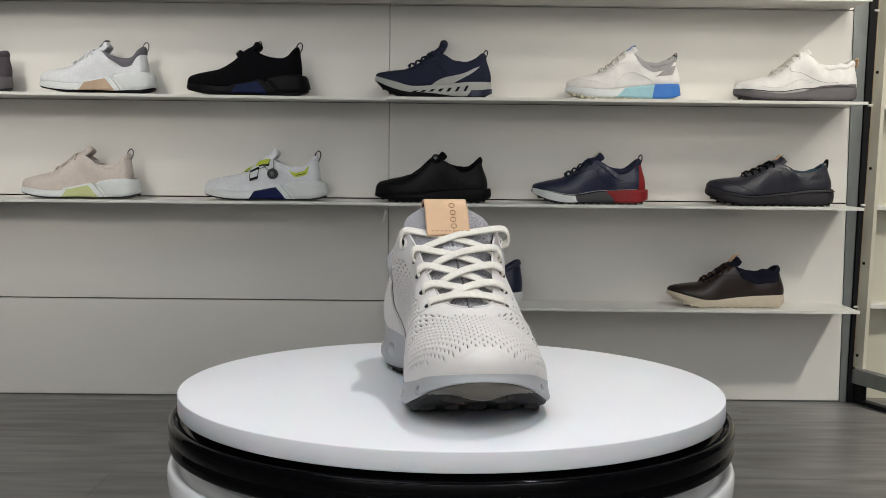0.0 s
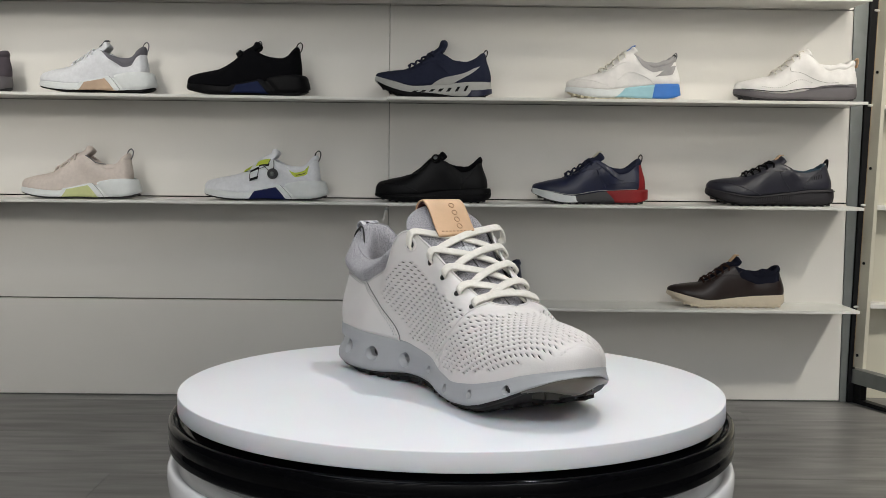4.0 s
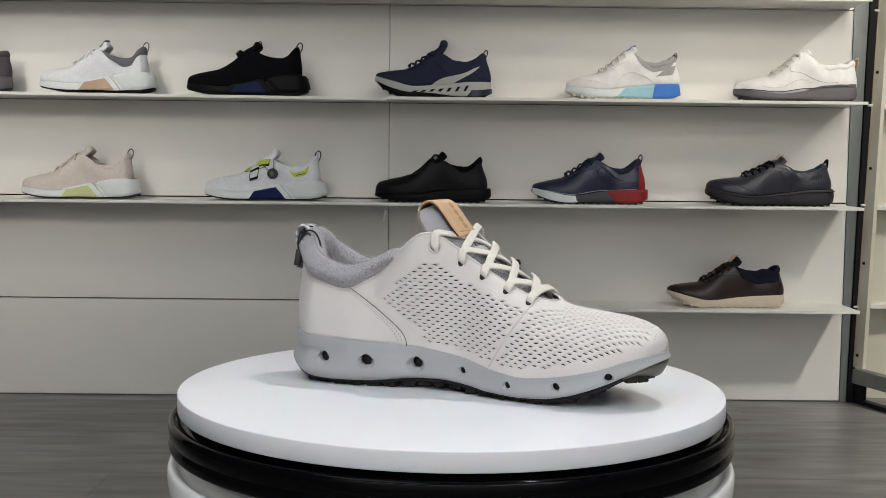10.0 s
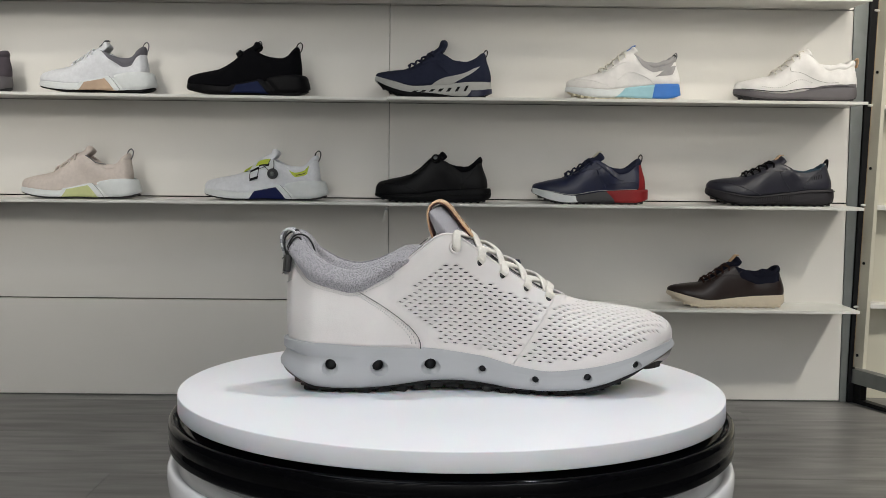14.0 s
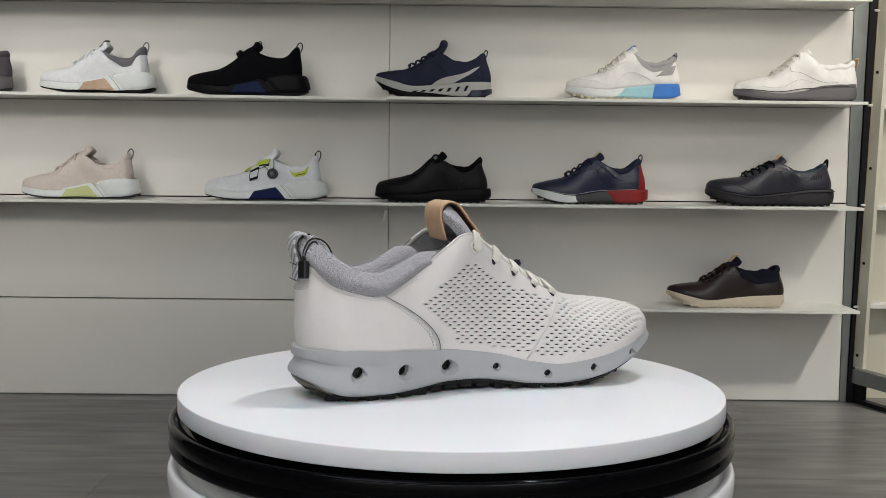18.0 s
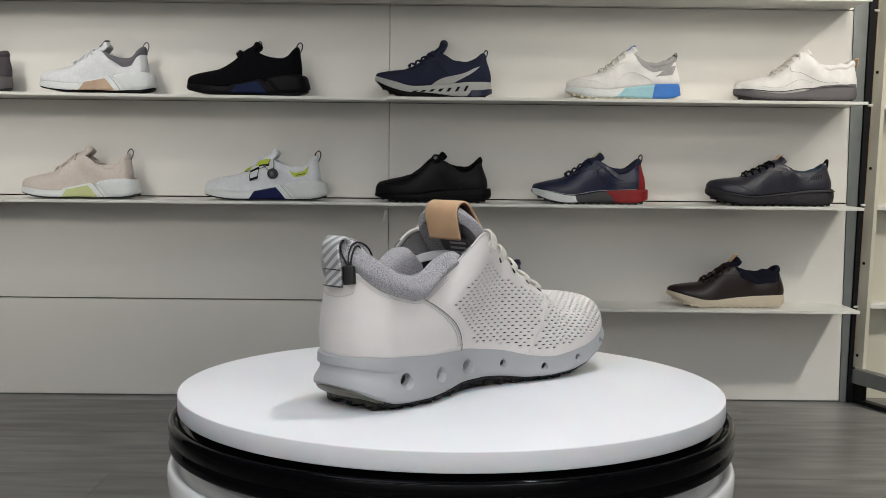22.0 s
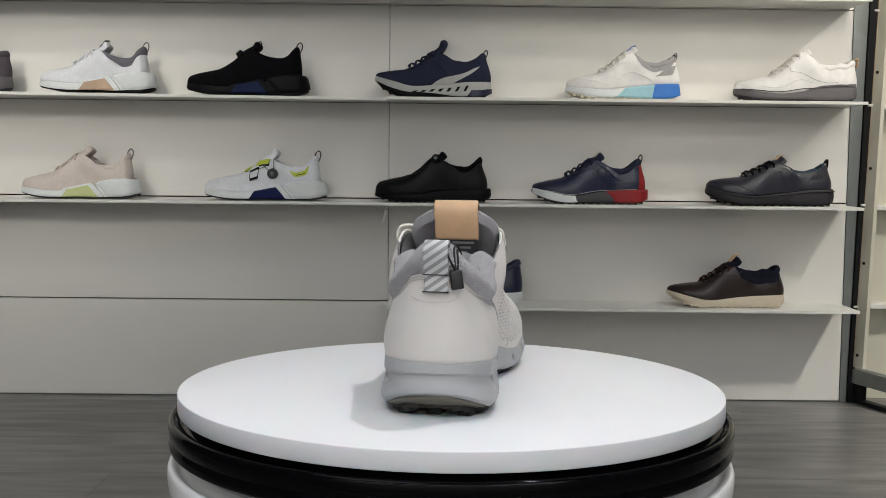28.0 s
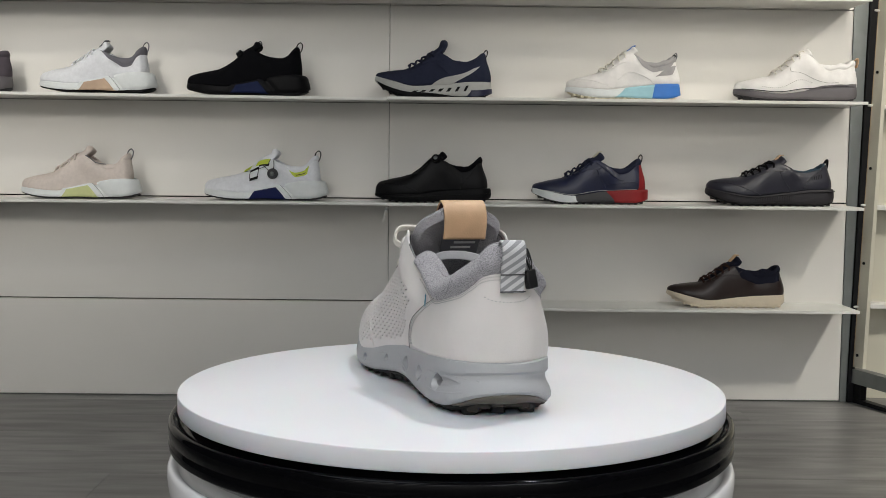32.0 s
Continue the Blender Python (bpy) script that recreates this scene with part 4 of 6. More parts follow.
def hero_front(shoe):
    L = HERO
    path = [(0.094, 0.002, 0.060), (0.074, 0.0022, 0.0700), (0.055, 0.0018, 0.0805), (0.036, 0.0005, 0.0925), (0.018, -0.002, 0.1075), (0.006, -0.003, 0.1205), (-0.003, -0.004, 0.1320), (-0.0095, -0.0045, 0.1395)]
    tongue = part("tongue", tongue_sheet(path, [0.014, 0.019, 0.024, 0.027, 0.030, 0.0330, 0.0295, 0.0165], 0.010), M_FELT, shoe, "padded grey felt tongue")
    tp = [Vector(q) for q in smooth_path(path, 40)]
    tw = [q[0] for q in smooth_path([(a, 0, 0) for a in (0.014, 0.019, 0.024, 0.027, 0.030, 0.0330, 0.0295, 0.0165)], 40)]
    rim = [p + Vector((-0.0055, s * w * 0.985, -0.0070)) for s, run in ((-1, range(20, 40)), (1, range(39, 19, -1))) for p, w in ((tp[i], tw[i]) for i in run)]
    part("tongue_piping", sweep(smooth_path(rim, 80), 0.0007, 0.0007, n=6), M_SEAM, tongue, "dark seam round the tongue's edge")
    solid(tongue, 0.0085, 0.0)
    bev = tongue.modifiers.new("round", "BEVEL")
    bev.width, bev.segments = 0.003, 3
    keeper = part("lace_keeper", sweep([(0.0262, -0.0110, 0.1050), (0.0274, -0.0065, 0.1062), (0.0278, -0.0018, 0.1067), (0.0274, 0.0030, 0.1062), (0.0262, 0.0075, 0.1050)], 0.0048, 0.0008, side=(-0.75, 0, 0.66), n=12, power=0.3), M_LABELINK, shoe, "pale ribbed webbing lace keeper")
    for k in range(6):
        y = -0.0090 + 0.0028 * k
        part("keeper_rib", sweep([(0.0312, y, 0.1045), (0.0250, y, 0.1100)], 0.0005, 0.0005, n=6), M_LABELINK, keeper)
    line = [Vector(q) + Vector((0.0034, 0, 0.0031)) for q in smooth_path(path, 40)[4:30]]
    part("tongue_seam", sweep(line, 0.0007, 0.0005, n=6), M_SEAM, tongue, "dark middle seam")
    strip = smooth_path([(0.0160, -0.0040, 0.1180), (0.0090, -0.0045, 0.1265), (0.0020, -0.0045, 0.1355), (-0.0035, -0.005, 0.1415), (-0.0095, -0.005, 0.1438), (-0.0155, -0.0055, 0.1410), (-0.0180, -0.006, 0.1350), (-0.0170, -0.0065, 0.1260), (-0.0135, -0.0065, 0.1150)], 44)
    tag = part("tongue_tag", sweep(strip, 0.0168, 0.0009, side=(0, 1, 0), n=16, power=0.25), M_TAN, shoe, "folded tan leather tag")
    back = []
    for i in range(1, 43):
        t = (Vector(strip[i + 1]) - Vector(strip[i - 1])).normalized()
        back.append(Vector(strip[i]) + Vector((0, -1, 0)).cross(t) * 0.0014)
    part("tag_edge", sweep(back, 0.0162, 0.0007, side=(0, 1, 0), n=16, power=0.25), M_BROWN, tag, "dark brown tag backing")
    st = bmesh.new()
    for k in range(9):
        y = -0.004 - 0.013 + 0.026 * k / 8
        sweep([(0.0143, y, 0.1213), (0.0143, y + 0.0019, 0.1213)], 0.0004, 0.0005, side=(1, 0, 1), n=6, bm=st)
    tagged(part("tag_stitches", st, M_TANEDGE, tag), kind="stuff")
    # plain debossed marks in place of the maker's lettering
    for k in range(4):
        f = 4 + k * 3.4
        i = int(f)
        p = Vector(strip[i])
        t = (Vector(strip[i + 1]) - p).normalized()
        nrm = t.cross(Vector((0, 1, 0))).normalized()
        nrm = nrm if nrm.x > 0 or nrm.z > 0 else -nrm
        mark = part("mark", lathe([(0.0018, -0.0002), (0.0018, 0.0003), (0.0024, 0.0003), (0.0024, -0.0002)], 18), M_TANEDGE, tag)
        mark.matrix_local = Matrix.Translation(p + nrm * 0.0010 + Vector((0, 0.0045, 0))) @ nrm.to_track_quat("Z", "Y").to_matrix().to_4x4()
    # size label inside the tongue: unreadable print becomes bars
    lab = part("size_label", box(-0.0003, 0.0003, -0.015, 0.015, -0.009, 0.009), M_LABEL, shoe, "dark printed size label", smooth=False)
    lab.matrix_local = pose(0.0005, -0.006, 0.108, 0, -38)
    for k in range(3):
        part("print_bar", box(-0.0006, -0.0003, -0.012 + 0.003 * k, 0.005 + 0.002 * k, 0.004 - 0.005 * k, 0.006 - 0.005 * k), M_LABELINK, lab, smooth=False)
    # eyelets and laces
    xs = (0.0035, 0.0225, 0.0395, 0.0575, 0.0745)
    eyes = {}
    for s in (-1, 1):
        for k, x in enumerate(xs):
            w = L.turn(x)
            vv = (0.845, 0.835, 0.825, 0.82, 0.82)[k]
            p, n = L.wall(s, w, vv, 0.0005), L.normal(s, w, vv)
            eyes[s, k] = (p, n, L.wall(s, w, 0.985, 0.0022) + Vector((0.0004, 0, 0.0008)))
            turn = n.to_track_quat("Z", "Y").to_matrix().to_4x4()
            if k == 0:
                part("eyelet", lathe([(0.0032, -0.001), (0.0034, 0.0006), (0.0042, 0.0009), (0.0050, 0.0004), (0.0052, -0.0006)], 24), M_LEATHER2, shoe, "white eyelet ring").matrix_local = Matrix.Translation(p) @ turn
                # The ring's hole is a black disc, its inner shade put into the colour.
                part("eyelet_hole_shade", lathe([(0, 0.0002), (0.0032, 0.0002), (0.0031, -0.0005), (0, -0.0005)], 18), M_TAG_HOLE_BLK, shoe, "black disc for the shade in an eyelet hole").matrix_local = Matrix.Translation(p) @ turn
            else:
                # short slot in leather, its shade a black disc; the lace comes out there
                inward = (eyes[s, k][2] - p).normalized()
                m = Matrix((inward, n.cross(inward), n)).transposed().to_4x4()
                m.translation = p - inward * 0.0028 + n * 0.0002
                part("eyelet_slot_shade", lathe([(0, 0.0001), (0.0025, 0.0001), (0.0026, -0.0006), (0, -0.0006)], 16), M_TAG_HOLE_BLK, shoe, "black disc for the shade in a lace slot").matrix_local = m @ Matrix.Diagonal((1.15, 0.85, 1, 1))

    def over(p, q, lift, dive=True, swell=0.0022):
        """A lace out of eyelet p, over the eyestay's edge and across the tongue, then under the edge (or back over it) at q."""
        (a, na, ea), (b, nb, eb) = eyes[p], eyes[q]
        upv = Vector((0.55, 0, 0.83))
        back = (a - ea).normalized()
        way = [a + back * 0.0022 - na * 0.0012, a + na * swell, ea + na * (swell - 0.0022) * 1.2, ea.lerp(eb, 0.22) + upv * lift * 0.8, ea.lerp(eb, 0.5) + upv * lift]
        if dive:
            way += [ea.lerp(eb, 0.78) + upv * (lift * 0.45 - 0.0008), eb - nb * 0.0046, b - nb * 0.0040]
        else:
            way += [ea.lerp(eb, 0.78) + upv * lift * 0.7, eb, b + nb * 0.0022, b - nb * 0.001]
        return sweep(smooth_path(way, 44), 0.0032, 0.0011, side=(0.80, 0, -0.6), n=12, power=0.5)
    for k in range(4):
        part("lace", over((-1, k), (1, k + 1), 0.0020 - k * 0.0002), M_LACE, shoe, "ivory flat lace")
        part("lace", over((1, k), (-1, k + 1), 0.0046 - k * 0.0003, swell=0.0060 if k == 0 else 0.0026), M_LACE, shoe, "ivory flat lace")
    part("lace", over((-1, 4), (1, 4), 0.0026, dive=False), M_LACE, shoe, "ivory flat lace")


def hero_heel(shoe):
    y = -0.0105
    tab = smooth_path([(-0.1268, y, 0.0865), (-0.1268, y, 0.093), (-0.1272, y, 0.100), (-0.1296, y, 0.1090), (-0.1300, y, 0.1155), (-0.1266, y, 0.1205), (-0.1218, y, 0.1205), (-0.1195, y, 0.1160), (-0.1185, y, 0.1080)], 36)
    part("pull_tab", sweep(tab, 0.0084, 0.0011, side=(0, 1, 0), n=14, power=0.3), M_STRIPE, shoe, "striped grey webbing heel pull")
    st = bmesh.new()
    for z in (0.0875, 0.0990):
        sweep([(-0.1290, y - 0.009, z), (-0.1290, y + 0.009, z)], 0.0004, 0.0004, side=(0, 0, 1), n=6, bm=st)
    part("tab_stitch", st, M_TAG_HOLE_BLK, shoe)
    sec = part("security_tag", box(-0.0024, 0.0024, -0.0040, 0.0040, -0.0064, 0.0064, 0.0010), M_TAG_HOLE_BLK, shoe, "small black security tag on a cord")
    hang = pose(-0.1245, -0.0240, 0.0955, -8, 8, 22)
    sec.matrix_local = hang
    for pts in (((-0.1245, -0.0235, 0.1015), (-0.1240, -0.0225, 0.1090), (-0.1195, -0.0215, 0.1165), (-0.1130, -0.0220, 0.1175), (-0.1070, -0.0235, 0.1135), (-0.1035, -0.0245, 0.1060), (-0.1030, -0.0240, 0.0980)),
                ((-0.1240, -0.0245, 0.1015), (-0.1228, -0.0245, 0.1085), (-0.1190, -0.0235, 0.1145), (-0.1150, -0.0230, 0.1150), (-0.1120, -0.0235, 0.1090)),
                ((-0.1250, -0.0235, 0.1015), (-0.1275, -0.0195, 0.1100), (-0.1260, -0.0165, 0.1165), (-0.1190, -0.0140, 0.1205), (-0.1145, -0.0130, 0.1180))):
        part("cord", sweep(smooth_path(pts, 30), 0.0007, 0.0007, n=6), M_CORD, sec)
    for cord in sec.children:
        cord.matrix_local = hang.inverted()
    strap = smooth_path([(-0.040, -0.030, 0.090), (-0.020, -0.024, 0.097), (-0.008, -0.013, 0.101), (-0.004, 0.0, 0.102), (-0.008, 0.012, 0.101), (-0.020, 0.021, 0.097), (-0.040, 0.026, 0.090)], 30)
    part("tongue_strap", sweep(strap, 0.0034, 0.0005, side=(0, 0, 1), n=10, power=0.4), M_INSOLE, shoe, "pale elastic strap behind the tongue")
    # teal woven tab in the outer seam
    L = HERO
    rows = [[L.wall(1, L.turn(lerp(-0.0600, -0.0575, i / 4) + 0.004 * j / 6), lerp(0.70, 0.86, j / 6), 0.0009) for i in range(5)] for j in range(7)]
    part("side_tab", face_out(grid(rows)), M_TEAL, shoe, "small teal woven tab")



hero = thing("golf_shoe", "white perforated leather golf shoe with grey felt collar on a turntable", "shoe", pose(0, 0, DECK, 0, 0, -81.6))
hero_upper(hero)
hero_sole(hero)
hero_front(hero)
hero_heel(hero)


# ---- the shoes on the wall ----
def strip_path(last, s, f0, f1, n):
    a, b = last.turn(lerp(last.heel, last.toe, f0)), last.turn(lerp(last.heel, last.toe, f1))
    return [(s, lerp(a, b, i / n)) for i in range(n + 1)]


def sole_patch(last, s, low, high, t0, t1, proud, n=16, bulge=0.0):
    """A raised block on the midsole's side: low and high are its ends (shares of the length) at its foot and its top."""
    rows = []
    for k in range(7):
        q = (0, 0.04, 0.2, 0.5, 0.8, 0.96, 1)[k]
        ins = (0.004, 0, -bulge * 0.6, -bulge, -bulge * 0.5, 0, 0.004)[k]
        f0, f1 = lerp(low[0], high[0], q), lerp(low[1], high[1], q)
        row = []
        for i, (ss, w) in enumerate(strip_path(last, s, f0, f1, n)):
            e = 0.004 if i in (0, n) else 0
            p = last.outline(ss, w, -proud + ins + e)
            x = last.x(w)
            row.append((p.x, p.y, lerp(last.mid_low(x), last.mid_top(x), lerp(t0, t1, q))))
        rows.append(row)
    return grid(rows)


def heel_wrap(last, low, high, t0, t1, proud, flare=0.0, n=16, bulge=0.0):
    """A raised block that runs round the heel to the shares low (at its foot) and high (at its top) of the length; flare pushes its foot backwards."""
    rows = []
    for q, ins in ((0.0, 0.004), (0.04, 0.0), (0.2, -bulge * 0.6), (0.5, -bulge), (0.8, -bulge * 0.5), (0.95, 0.0), (1.0, 0.004)):
        f1 = lerp(low, high, q)
        way = strip_path(last, -1, f1, 0.0, n) + strip_path(last, 1, 0.0, f1, n)[1:]
        row = []
        for i, (s, w) in enumerate(way):
            x = last.x(w)
            heel = max(0.0, 1 - (x - last.heel) / 0.06) ** 1.5
            p = last.outline(s, w, -proud + ins + (0.004 if i in (0, len(way) - 1) else 0.0))
            row.append((p.x + flare * heel * (q - 0.25), p.y, lerp(last.mid_low(x), last.mid_top(x), lerp(t0, t1, q))))
        rows.append(row)
    return grid(rows)


def wall_patch(last, s, corners, out=0.001, n=14, m=10, round_ends=0.0):
    """A panel on the upper; corners: (share at foot 0, share at foot 1, share at top 0, share at top 1, v0, v1)."""
    a0, a1, b0, b1, v0, v1 = corners
    rows = []
    for j in range(m + 1):
        q = j / m
        f0, f1 = lerp(a0, b0, q), lerp(a1, b1, q)
        rows.append([last.wall(ss, w, lerp(v0, v1, q), out) for ss, w in strip_path(last, s, f0, f1, n)])
    return grid(rows)


def make_last(L, heel_h, low_h, eye_h, vamp_h, sole, width=0.104, spring=0.012, flat=False, toe_full=1.0, panel=0.014, heel_lift=0.006, lean=0.008, heel_in=0.0):
    """sole: heights of the midsole's top at heel, waist, ball and toe."""
    h, t = -0.44 * L, 0.56 * L

    def at(f):
        return h + (t - h) * f
    hw = width / 2
    inner = [(at(f), -hw * k) for f, k in ((0.02, 0.42), (0.08, 0.70), (0.18, 0.76), (0.34, 0.66), (0.48, 0.66), (0.62, 0.90), (0.74, 1.0), (0.85, 0.90), (0.94, 0.58))]
    outer = [(at(f), hw * k) for f, k in ((0.02, 0.42), (0.08, 0.70), (0.18, 0.76), (0.34, 0.74), (0.48, 0.82), (0.62, 0.98), (0.74, 1.0), (0.85, 0.86), (0.94, 0.52))]
    sh, sw, sb, stt = sole
    low = 0.004
    mid_low = [(at(0), low + heel_lift * 1.6), (at(0.06), low + heel_lift * 0.6), (at(0.14), low), (at(0.3), low), (at(0.5), low + (0 if flat else 0.002)), (at(0.70), low), (at(0.84), low + spring * 0.3), (at(0.93), low + spring * 0.75), (at(1), low + spring * 1.25)]
    return Last(heel=h, toe=t, heel_y=0.0, toe_y=0.0, ridge_end=at(0.925), throat_end=at(0.725), collar_end=at(0.42), lean=lean, heel_in=heel_in,
                inner=inner, outer=outer,
                mid_top=[(at(0), sh), (at(0.18), sh - 0.001), (at(0.40), sw), (at(0.66), sb), (at(0.85), (sb + stt) / 2), (at(1), stt)], mid_low=mid_low,
                top=[(at(0), heel_h - panel - 0.002), (at(0.05), heel_h - panel - 0.003), (at(0.12), heel_h - panel - 0.013), (at(0.18), low_h - panel + 0.005), (at(0.25), low_h - panel), (at(0.31), low_h - panel * 0.3), (at(0.375), (low_h + eye_h) / 2), (at(0.425), eye_h - 0.003), (at(0.455), eye_h), (at(0.485), eye_h - 0.002), (at(0.60), lerp(eye_h, vamp_h, 0.58)), (at(0.68), lerp(eye_h, vamp_h, 0.89)), (at(0.725), vamp_h)],
                rim=[(at(0), heel_h), (at(0.03), heel_h - 0.0015), (at(0.065), heel_h - 0.006), (at(0.11), heel_h - 0.013), (at(0.16), low_h + 0.006), (at(0.22), low_h), (at(0.30), low_h + 0.002), (at(0.40), low_h + 0.012), (at(0.5), low_h + 0.02)],
                throat=[(at(0.3), 0.036), (at(0.46), 0.031), (at(0.56), 0.026), (at(0.66), 0.018), (at(0.71), 0.010), (at(0.725), 0.001)],
                ridge=[(at(0.70), vamp_h + 0.0015), (at(0.725), vamp_h), (at(0.79), vamp_h - 0.0048 * toe_full), (at(0.85), vamp_h - 0.0085 * toe_full), (at(0.925), vamp_h - 0.0150 * toe_full)])


def lace_rows(last, shoe, material, rows, f0, f1, wid=0.0027, lift=0.0080, label="flat laces"):
    """Laces from eyelets on both sides, over the facing's edge and across the tongue."""
    pts = {}
    for s in (-1, 1):
        for k in range(rows):
            f = lerp(f0, f1, k / (rows - 1))
            w = last.turn(lerp(last.heel, last.toe, f))
            pts[s, k] = (last.wall(s, w, 0.80, 0.001), last.normal(s, w, 0.80), last.wall(s, w, 0.985, 0.0028))
    up = Vector((0.5, 0, 0.86))
    for k in range(rows):
        for d in (0, 1):
            if k + d >= rows or (d == 0 and k not in (0, rows - 1)):
                continue
            for s in ((-1, 1) if d else (-1,)):
                (a, na, ea), (b, nb, eb) = pts[s, k], pts[-s, k + d]
                high = lift * (1.0 if s < 0 else 0.82) * (0.8 if k == rows - 1 else 1.0)
                q = [a - na * 0.002, a + na * 0.0016, ea, ea.lerp(eb, 0.28) + up * high * 0.8, ea.lerp(eb, 0.5) + up * high, ea.lerp(eb, 0.72) + up * high * 0.8, eb, b + nb * 0.0016, b - nb * 0.002]
                part("lace", sweep(smooth_path(q, 22), wid, 0.0013, side=(0.8, 0, -0.6), n=8, power=0.7), material, shoe, label)
        for s in (-1, 1):
            a, na, ea = pts[s, k]
            # Each eyelet's hole is a black disc that carries its shade as colour.
            hole = part("eyelet", lathe([(0, 0.0004), (0.0016, 0.0004), (0.0019, 0.0), (0, -0.001)], 10), M_TAG_HOLE_BLK, shoe)
            hole.matrix_local = Matrix.Translation(a) @ na.to_track_quat("Z", "Y").to_matrix().to_4x4()
    return pts


def loop_tab(last, shoe, material, height=0.018, back=0.016, thick=0.0014, wid=0.003, label="heel pull loop"):
    x, z = last.heel + last.lean + last.heel_in * 0.2 + 0.002, last.rim(last.heel)
    q = [(x + 0.004, 0, z - 0.010), (x + 0.003, 0, z + height * 0.10), (x - back * 0.10, 0, z + height * 0.50), (x - back * 0.45, 0, z + height * 0.62), (x - back * 0.72, 0, z + height * 0.25), (x - back * 0.60, 0, z - height * 0.45), (x - back * 0.25, 0, z - height * 1.0)]
    part("pull_loop", sweep(smooth_path(q, 24), wid, thick, side=(0, 1, 0), n=8), material, shoe, label)


def display_shoe(place, L, last, label, c_upper, c_collar, c_sole, c_out, c_tongue=None, c_lace=None, lace=(5, 0.50, 0.70), tongue_h=0.015, tongue_top=None, lug=True, out_h=0.0, name="shoe"):
    """The parts that every model on the wall has; the caller adds its own."""
    shoe = thing(name, label, "shoe", place, "shoes on the wall shelves")
    up = part("upper", upper_sheet(last, 56, 16), c_upper, shoe)
    solid(up, 0.0016)
    part("lining", upper_sheet(last, 40, 10, -0.003, 0.0, 0.985), c_collar, shoe)
    at = lambda f: lerp(last.heel, last.toe, f)
    part("collar", collar_sheet(last, at(0.46), 30, puff=0.002, roll=0.004), c_collar, shoe, "padded collar")
    prof = [(0.0, 0.004), (0.08, 0.0012), (0.3, 0.0), (0.6, 0.0006), (0.85, 0.0014), (0.96, 0.0018), (1.0, 0.004)]
    part("midsole", sole_sheet(last, 70, prof, lambda x: (last.mid_low(x), last.mid_top(x))), c_sole, shoe, "midsole")
    part("outsole", sole_sheet(last, 60, [(0.0, 0.006), (0.5, 0.002), (1.0, 0.0015)], lambda x: (max(0.0015, last.mid_low(x) - 0.003), last.mid_low(x) + 0.0015 + out_h)), c_out, shoe, "outsole")
    ex, ez = at(0.455), last.top(at(0.455))
    tl = tongue_h
    path = [(at(0.76), 0, last.ridge(at(0.76)) - 0.012), (at(0.68), 0, last.top(at(0.68)) - 0.004), (at(0.60), 0, last.top(at(0.60)) - 0.001), (at(0.52), 0, last.top(at(0.52)) + 0.0015), (ex - 0.005, 0, ez + tl * 0.30), (ex - 0.013, 0, ez + tl * 0.72), (ex - 0.019, 0, ez + tl * 0.98)]
    part("tongue", padded(path, [0.010, 0.018, 0.024, 0.028, 0.031, 0.031, 0.027], [0.0035, 0.0040, 0.0045, 0.0060, 0.0085, 0.0105, 0.0090]), c_tongue or c_collar, shoe, "padded tongue")
    if tongue_top:
        q = [(ex + 0.0065, 0, ez + tl * 0.42), (ex - 0.002, 0, ez + tl * 0.85), (ex - 0.010, 0, ez + tl + 0.0055), (ex - 0.017, 0, ez + tl + 0.0068)]
        part("tongue_tag", sweep(smooth_path(q, 20), 0.013, 0.0012, side=(0, 1, 0), n=12, power=0.3), tongue_top, shoe, "leather tongue tag")
    if c_lace:
        lace_rows(last, shoe, c_lace, *lace)
    if lug:
        me = None
        for i in range(15):
            x = at(0.05 + 0.89 * i / 14)
            w = last.turn(x)
            for s in (-1, 1):
                p = last.outline(s, w, 0.008)
                zt = last.mid_low(x)
                zb = max(0.0, zt - 0.0065)
                if me is None:
                    ob = part("cleat", box(-0.5, 0.5, -0.5, 0.5, -0.5, 0.5, 0.12, 1), c_out, shoe, smooth=False)
                    me = ob.data
                else:
                    ob = new("cleat", me)
                    ob.parent = shoe
                ob.matrix_local = Matrix.Translation((p.x, p.y, (zt + zb) / 2)) @ Matrix.Diagonal((0.0085, 0.010, zt - zb, 1))
    return shoe


def seams(last, shoe, material, lines, r=0.0007, label="raised seam"):
    """Fine raised seams on both sides; lines: stops of (share of the length, v)."""
    for stops in lines:
        for s in (-1, 1):
            pts = []
            for f, v, _ in smooth_path([(f, v, 0) for f, v in stops], 26):
                pts.append(last.wall(s, last.turn(lerp(last.heel, last.toe, float(f))), float(v), 0.0004))
            part("seam", sweep(pts, r, r, n=6), material, shoe, label)


COUNTER = ((0.10, 0.98), (0.17, 0.80), (0.23, 0.50), (0.26, 0.22), (0.27, 0.02))
FACING = ((0.40, 0.88), (0.44, 0.66), (0.52, 0.62), (0.62, 0.68), (0.71, 0.86), (0.735, 0.97))
SADDLE = ((0.46, 0.66), (0.43, 0.42), (0.39, 0.22), (0.37, 0.02))
MUDGUARD = ((0.97, 0.42), (0.90, 0.46), (0.80, 0.36), (0.70, 0.20), (0.60, 0.03))


def knit(name, c, **k):
    return mat(name, c, 0.9, vary=0.05, scale=110, bump=0.5, bscale=900, spec=0.12, crease=0.30, **k)


def hide(name, c, rough=0.45, **k):
    return mat(name, c, rough, vary=0.05, scale=60, bump=0.2, bscale=700, crease=0.09, **k)


def rubber(name, c, rough=0.55, **k):
    return mat(name, c, rough, vary=0.04, scale=60, bump=0.06, bscale=700, **k)


